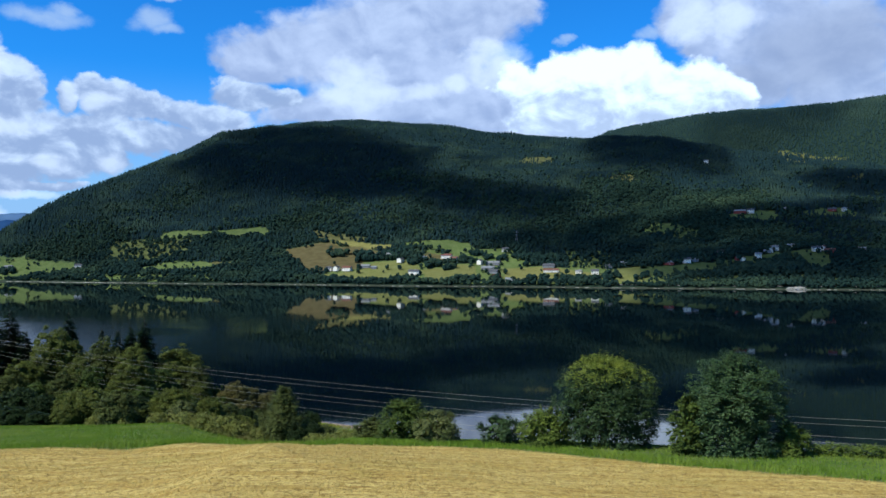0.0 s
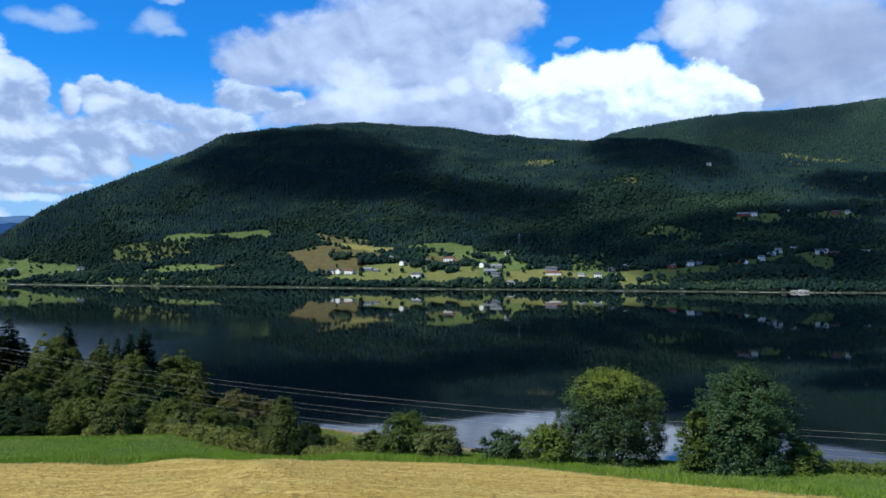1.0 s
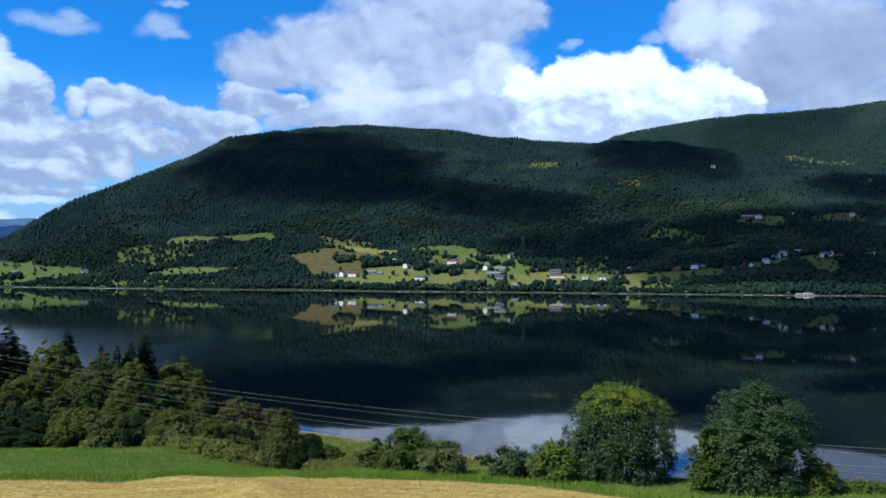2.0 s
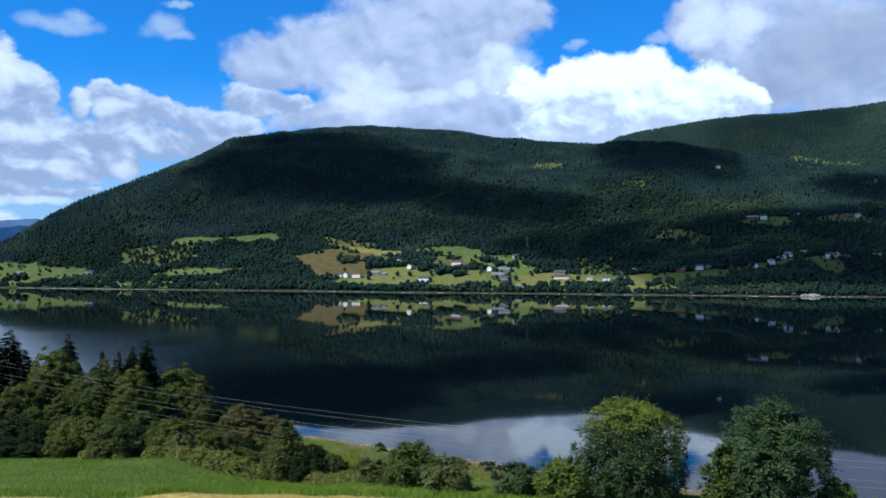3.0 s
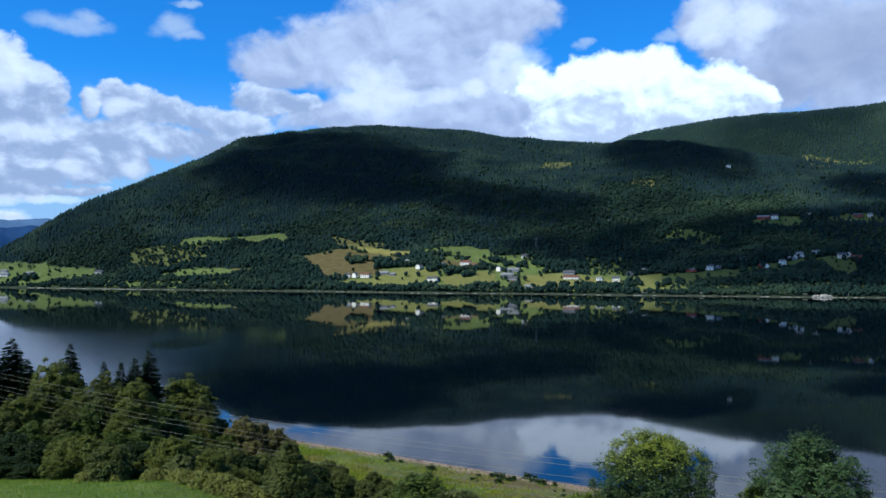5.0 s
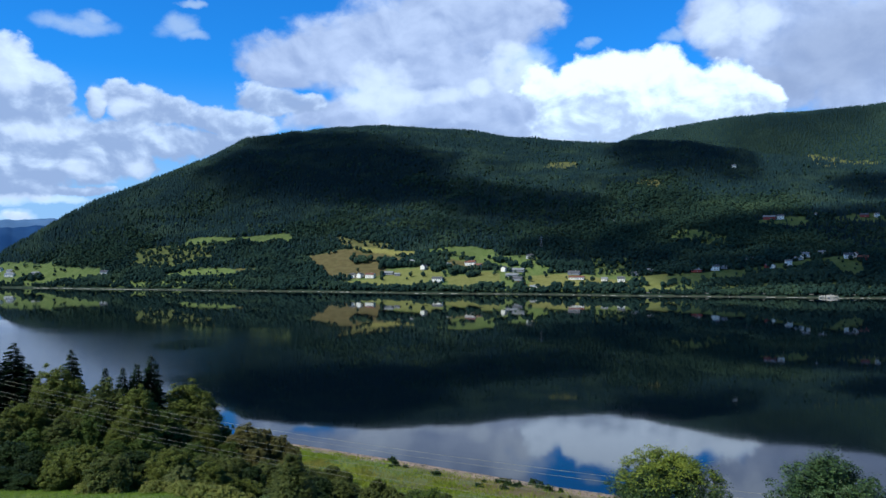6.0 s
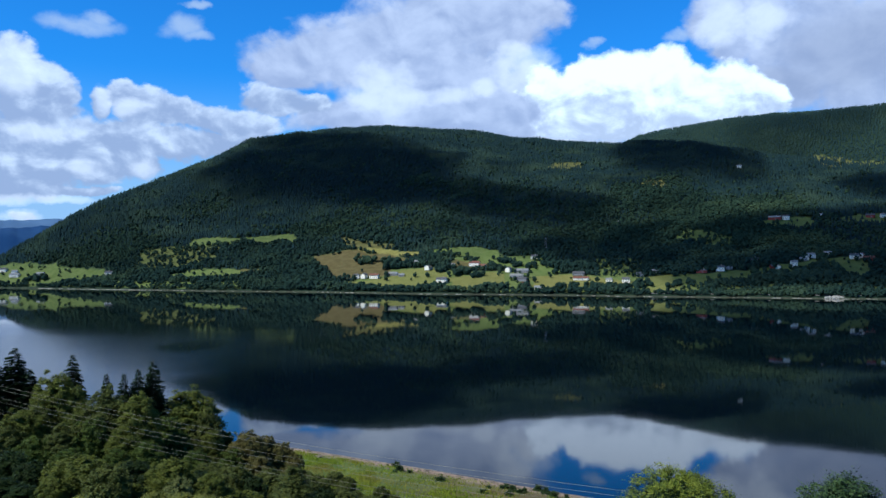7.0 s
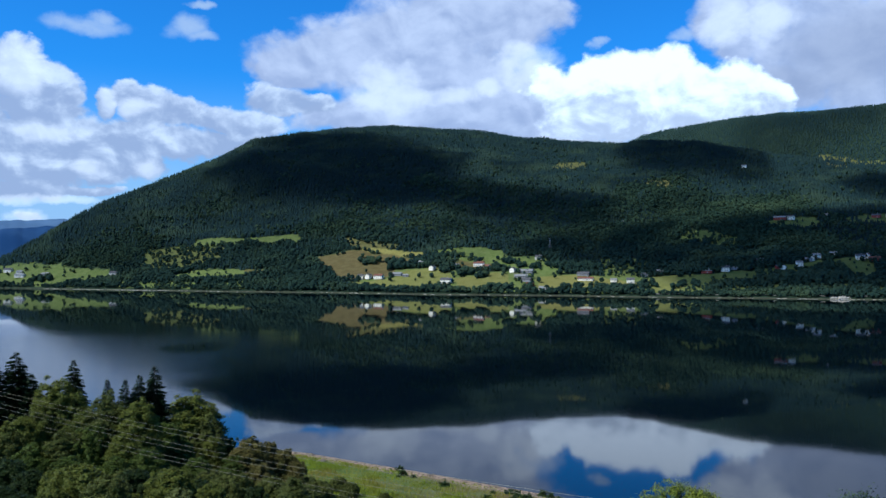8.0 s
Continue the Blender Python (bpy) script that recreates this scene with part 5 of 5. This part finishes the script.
for kind, high, wide, rows in (
        (birch, 16.5, 4.0, ((-65.8, 140.0, 31.6, 4.2), (-50.0, 133.0, 29.7, 3.5), (-50.2, 155.0, 26.7, 6.3), (-67.5, 133.0, 27.4, 3.5), (-59.2, 134.0, 28.0, 2.6), (-49.7, 127.0, 26.2, 2.6), (-43.1, 146.0, 21.8, 2.5))),
        (aspen, 13.5, 3.4, ((-55.5, 134.0, 30.3, 3.7), (-66.8, 137.0, 27.8, 3.0), (-58.9, 128.0, 26.2, 3.0), (-45.3, 150.0, 24.0, 2.9), (-68.1, 130.0, 26.0, 2.9))),
        (alder, 8.5, 2.8, ((-48.8, 142.0, 24.7, 3.3), (-55.2, 129.0, 26.9, 2.7), (-62.1, 126.0, 24.9, 2.9), (-45.5, 125.0, 24.6, 2.9), (-45.3, 136.0, 23.3, 3.0), (-42.2, 152.0, 20.4, 2.0), (-48.3, 121.0, 24.6, 2.3), (-53.7, 119.0, 24.9, 2.6), (-40.2, 130.0, 22.3, 2.5), (-37.4, 138.0, 20.7, 2.3))),
        (brown, 9.0, 2.6, ((-35.7, 141.0, 22.6, 3.6), (-34.0, 147.0, 20.8, 1.9), (-30.4, 142.0, 20.8, 2.2), (-27.9, 140.0, 19.7, 1.6), (-31.4, 132.0, 21.1, 2.2))),
        (bush, 4.2, 2.6, ((-33.5, 101.5, 28.1, 2.6), (-44.7, 103.0, 27.9, 3.7), (-27.7, 97.5, 27.7, 1.7), (-45.1, 98.5, 26.7, 1.6), (-40.8, 101.0, 27.1, 1.9), (-37.6, 99.5, 26.1, 1.6), (-28.3, 95.5, 26.5, 1.2), (-26.0, 98.0, 25.9, 1.7), (-34.5, 98.0, 25.9, 1.1), (-24.6, 100.0, 25.1, 1.9))),
        (deep, 4.4, 2.4, ((-56.6, 110.0, 26.8, 3.1), (-51.5, 106.0, 26.6, 2.3), (-41.2, 110.0, 25.8, 2.4), (-52.9, 101.0, 26.0, 2.6), (-49.4, 100.0, 25.6, 1.9), (-32.0, 106.0, 25.7, 1.8), (-26.0, 108.0, 24.5, 1.7), (-37.2, 106.0, 25.6, 1.8), (-15.8, 97.0, 26.2, 1.6), (-16.0, 93.5, 26.2, 1.3)))):
    for k, (x, y, top, radius) in enumerate(rows):
        if k:
            grown(kind, high, wide, x, y, top, radius, 137 * k % 360)
    x, y, top, radius = rows[0]
    stand(kind, x, y, 0, radius / wide, 0.1, (top - float(ground(np.array(x), np.array(y)))) / high * wide / radius)
stand(shrub, -38, 96)
for x, y, turn, s in ((-15, 96, 80, 0.5), (-29, 107, 10, 0.8), (-5, 131, 20, 0.95), (-15, 134, 120, 1.0), (-20, 142, 40, 0.9), (-11, 138, 300, 0.9), (1, 127, 160, 0.9), (-17, 147, 210, 0.8), (-7, 145, 330, 0.7), (4, 138, 90, 0.8), (10, 130, 250, 0.9), (-28, 179, 40, 0.8), (-25, 176, 150, 0.7), (-33, 174, 100, 0.9), (-30, 168, 210, 1.0), (-10, 113, 260, 0.6), (-17, 118, 160, 1.0), (-7, 104, 30, 0.5), (-40, 115, 200, 1.0), (-46, 119, 270, 1.1), (-23, 120, 200, 1.2), (-31, 116, 20, 1.1), (-36, 122, 90, 1.2), (-28, 124, 310, 1.2)):
    again(shrub, x, y, turn, s)
for x, y, turn, s in ((-22, 152, 20, 0.75), (-19.5, 150, 140, 0.6), (-15.5, 149, 260, 0.8), (-13, 147, 60, 0.65), (-9.5, 150, 330, 0.6), (-4, 146, 200, 0.7), (-25, 148, 100, 0.8)):
    again(shrub, x, y, turn, s, 1.5)
stand(weed, -25.5, 93.2)
for x, y, turn, s in ((-22.4, 90.6, 10, 1.1), (-24.4, 91.0, 190, 1.2), (-26.6, 91.8, 100, 1.1), (-20.4, 90.2, 300, 0.9), (-29, 92.6, 40, 0.9), (-32.4, 93.4, 220, 0.8), (-23.6, 91.6, 60, 1.0), (-27.4, 93.6, 130, 0.9), (-21.6, 91.2, 200, 0.8), (-13.2, 84.5, 40, 0.75), (-11.4, 82.5, 170, 0.7), (-9.6, 79.5, 280, 0.7), (-30.5, 94.2, 310, 0.8), (-8.0, 76.5, 90, 0.6), (-40, 94.6, 20, 0.7), (-36.5, 94.4, 250, 0.6)):
    again(weed, x, y, turn, s)
stand(leaf_tree("upright_willow", 37, 2.3, 5.6, -0.3, 4600, LEAF_ROWAN, "upright olive willow beside the green meadow", "willow", 0.12, 0.55, None, None, 8, 4, -0.45, 0.7), -17.6, 91, tall=1.08)
again(deep, -14.4, 90.5, 120, 0.55)
again(deep, -15.8, 88.6, 20, 0.4)
stand(leaf_tree("snowball_bush", 38, 1.5, 2.6, -0.3, 1500, LEAF_PALE, "pale round bush in front of the grove", "bush", 0.14, 0.35, None, None, 8, 4, 0.9), -30.2, 95.4)

spruce = spruce_tree("spruce_tree", 41, 22.0, 3.2, "tall dark green spruce above the grove")
spruce_b = spruce_tree("spruce_tree", 42, 20.0, 2.7, "slender dark green spruce above the grove")
stand(spruce, -67.9, 149, 0, 1.0, 0.1, (34.4 - float(ground(np.array(-67.9), np.array(149.0)))) / 22.0)
stand(spruce_b, -59.4, 143, 0, 0.9, 0.1, (32.0 - float(ground(np.array(-59.4), np.array(143.0)))) / 18.0)
for kind, high, wide, x, y, top, radius, turn in ((spruce_b, 20, 2.7, -58.2, 147, 31.5, 2.5, 190), (spruce, 22, 3.2, -56.2, 148, 32.1, 2.7, 250), (spruce, 22, 3.2, -54.5, 150, 33.2, 3.3, 320), (spruce, 22, 3.2, -88.1, 167, 33.6, 4.8, 130), (spruce_b, 20, 2.7, -91.2, 165, 32.7, 4.0, 60), (spruce, 22, 3.2, -84.4, 166, 29.6, 3.6, 10), (spruce_b, 20, 2.7, -95, 168, 31.0, 4.0, 100)):
    grown(kind, high, wide, x, y, top, radius, turn)

# scrub on the beach meadow
dot = stand(leaf_tree("beach_shrub", 51, 0.9, 1.5, -0.2, 420, LEAF_DARK, "small dark shrub on the beach meadow", "bush", 0.16, 0.35, None, None, 7, 3), -17, 203)
rng = np.random.RandomState(63)
for k in range(30):
    x = float(rng.uniform(-26, 34))
    y = float(near_shore(x)) - float(rng.gamma(2.2, 3.2)) - 2.5
    again(dot, x, y, float(rng.uniform(0, 360)), float(rng.uniform(0.35, 1.25)), float(rng.uniform(0.6, 1.1)))


# ---- hedge along the field, grass and straw ----
def blades(name, x, y, h, width, mat, rng, label, category, lean=0.35):
    z = ground(x, y)
    a = rng.uniform(0, 6.28, x.size)
    dx, dy = np.cos(a) * width, np.sin(a) * width
    lx, ly = rng.normal(0, lean, x.size) * h, rng.normal(0, lean, x.size) * h
    v = np.stack([np.stack([x - dx, y - dy, z - 0.02], -1), np.stack([x + dx, y + dy, z - 0.02], -1), np.stack([x + lx, y + ly, z + h], -1)], 1).reshape(-1, 3)
    return tagged(new(name, mesh_np(name, v, np.arange(len(v)).reshape(-1, 3), mat)), label, category, kind="stuff")


def build_grass():
    rng = np.random.RandomState(77)
    x = rng.uniform(-62, 48, 420000)
    y = rng.uniform(36, 104, 420000)
    keep = (y > hay_edge(x) + rng.normal(0, 0.25, x.size)) & (y < brow_y(x) + 6) & (np.abs(x) < y * 0.62 + 3)
    x, y = x[keep], y[keep]
    tall = 0.14 + 0.5 * fbm(x / 3, y / 3, 3, 19) * soft(5, 1, y - hay_edge(x)) + 0.1 * rng.uniform(size=x.size)
    blades("grass", x, y, tall * rng.uniform(0.6, 1.2, x.size), 0.022, GRASS, rng, "tall green grass along the field edge", "grass")
    x = rng.uniform(-60, 60, 170000)
    y = near_shore(x) - rng.uniform(5, 95, 170000)
    bare = soft(-20, -6, x) * soft(34, 14, near_shore(x) - y + 18 * (fbm(x / 11, y / 11, 3, 12) - 0.5))
    keep = rng.uniform(size=x.size) < (0.25 + soft(0.4, 0.6, fbm(x / 6, y / 6, 3, 29))) * (1 - 0.8 * bare)
    x, y = x[keep], y[keep]
    blades("meadow_grass", x, y, rng.uniform(0.25, 0.65, x.size), 0.075, MEADOW_GRASS, rng, "rough grass on the lakeside meadow", "grass")
    x = rng.uniform(-48, 40, 200000)
    y = 38 + 32 * rng.uniform(size=200000)
    keep = (y < hay_edge(x) + 0.2) & (np.abs(x) < y * 0.6 + 3)
    x, y = x[keep], y[keep]
    clump = fbm(x / 0.7, y / 0.5, 3, 23)
    keep = rng.uniform(size=x.size) < soft(0.3, 0.65, clump) + 0.15
    x, y = x[keep], y[keep]
    blades("straw_stubble", x, y, rng.uniform(0.05, 0.13, x.size), 0.02, STRAW, rng, "dry yellow hay stubble on the mown field", "stubble", 0.9)


build_grass()


def hedge():
    """A low uneven run of shrubs at the field's far corner."""
    rng = np.random.RandomState(55)
    count = 4200
    x = rng.uniform(27, 46, count)
    y = 60.3 - (x - 28) * 0.2 + rng.normal(0, 0.55, count)
    z = ground(x, y) + rng.uniform(0.0, 1.0, count) * (0.35 + 0.9 * fbm(x / 1.3, y * 0, 2, 5))
    D = rng.normal(size=(count, 3)) * np.array([0.7, 0.7, 0.3]) + np.array([0, -0.2, 0.6])
    D /= np.linalg.norm(D, axis=1, keepdims=True)
    base = new("hedge")
    tagged(base, "low uneven yellow-green hedge along the field", "hedge")
    part("foliage", leaf_mesh("foliage", sprays(np.stack([x, y, z], -1), D, rng.uniform(0.25, 0.5, count), 0.11, 8, rng), LEAF_HERB), LEAF_HERB, base)


hedge()


# ---- power line ----
def cable(drop, side):
    """One sagging conductor; poles stand out of view."""
    pts = []
    for k in range(81):
        x = -150 + 250 * k / 80
        pts.append((x, 96.6 - 0.567 * x + side, 28.4 + 0.0112 * x + 0.00049 * x * x - drop * (1 - 0.0014 * x)))
    bm = bmesh.new()
    tube(bm, pts, [0.013] * len(pts), 5)
    me = bpy.data.meshes.new("power_cable")
    bm.to_mesh(me)
    bm.free()
    me.materials.append(CABLE)
    tagged(new("power_cable", me), "thin pale overhead power cable sagging above the grove", "cable", "power cables")


for drop, side in ((0.0, 0.0), (0.57, 0.0), (1.8, 0.3), (2.4, 0.3), (3.6, 0.6), (4.15, 0.6)):
    cable(drop, side)


# ---- stones on the beach ----
def beach_stones():
    rng = np.random.RandomState(91)
    x = rng.uniform(-75, 45, 420)
    y = near_shore(x) - rng.gamma(2.0, 1.6, 420)
    z = ground(x, y)
    v, f = [], []
    dirs = np.array([(1, 0, 0), (0, 1, 0), (-1, 0, 0), (0, -1, 0), (0, 0, 1), (0, 0, -1)], float)
    tri = np.array([(0, 1, 4), (1, 2, 4), (2, 3, 4), (3, 0, 4), (1, 0, 5), (2, 1, 5), (3, 2, 5), (0, 3, 5)])
    for k in range(420):
        s = rng.gamma(2.0, 0.07) + 0.06
        v.append(dirs * s * rng.uniform(0.6, 1.4, (6, 1)) * np.array([1.3, 1, 0.6]) + (x[k], y[k], z[k] + s * 0.2))
        f.append(tri + 6 * k)
    tagged(new("beach_stones", mesh_np("beach_stones", np.concatenate(v), np.concatenate(f), BEACH_STONE)), "grey stones scattered along the near beach", "stones", kind="stuff")


beach_stones()
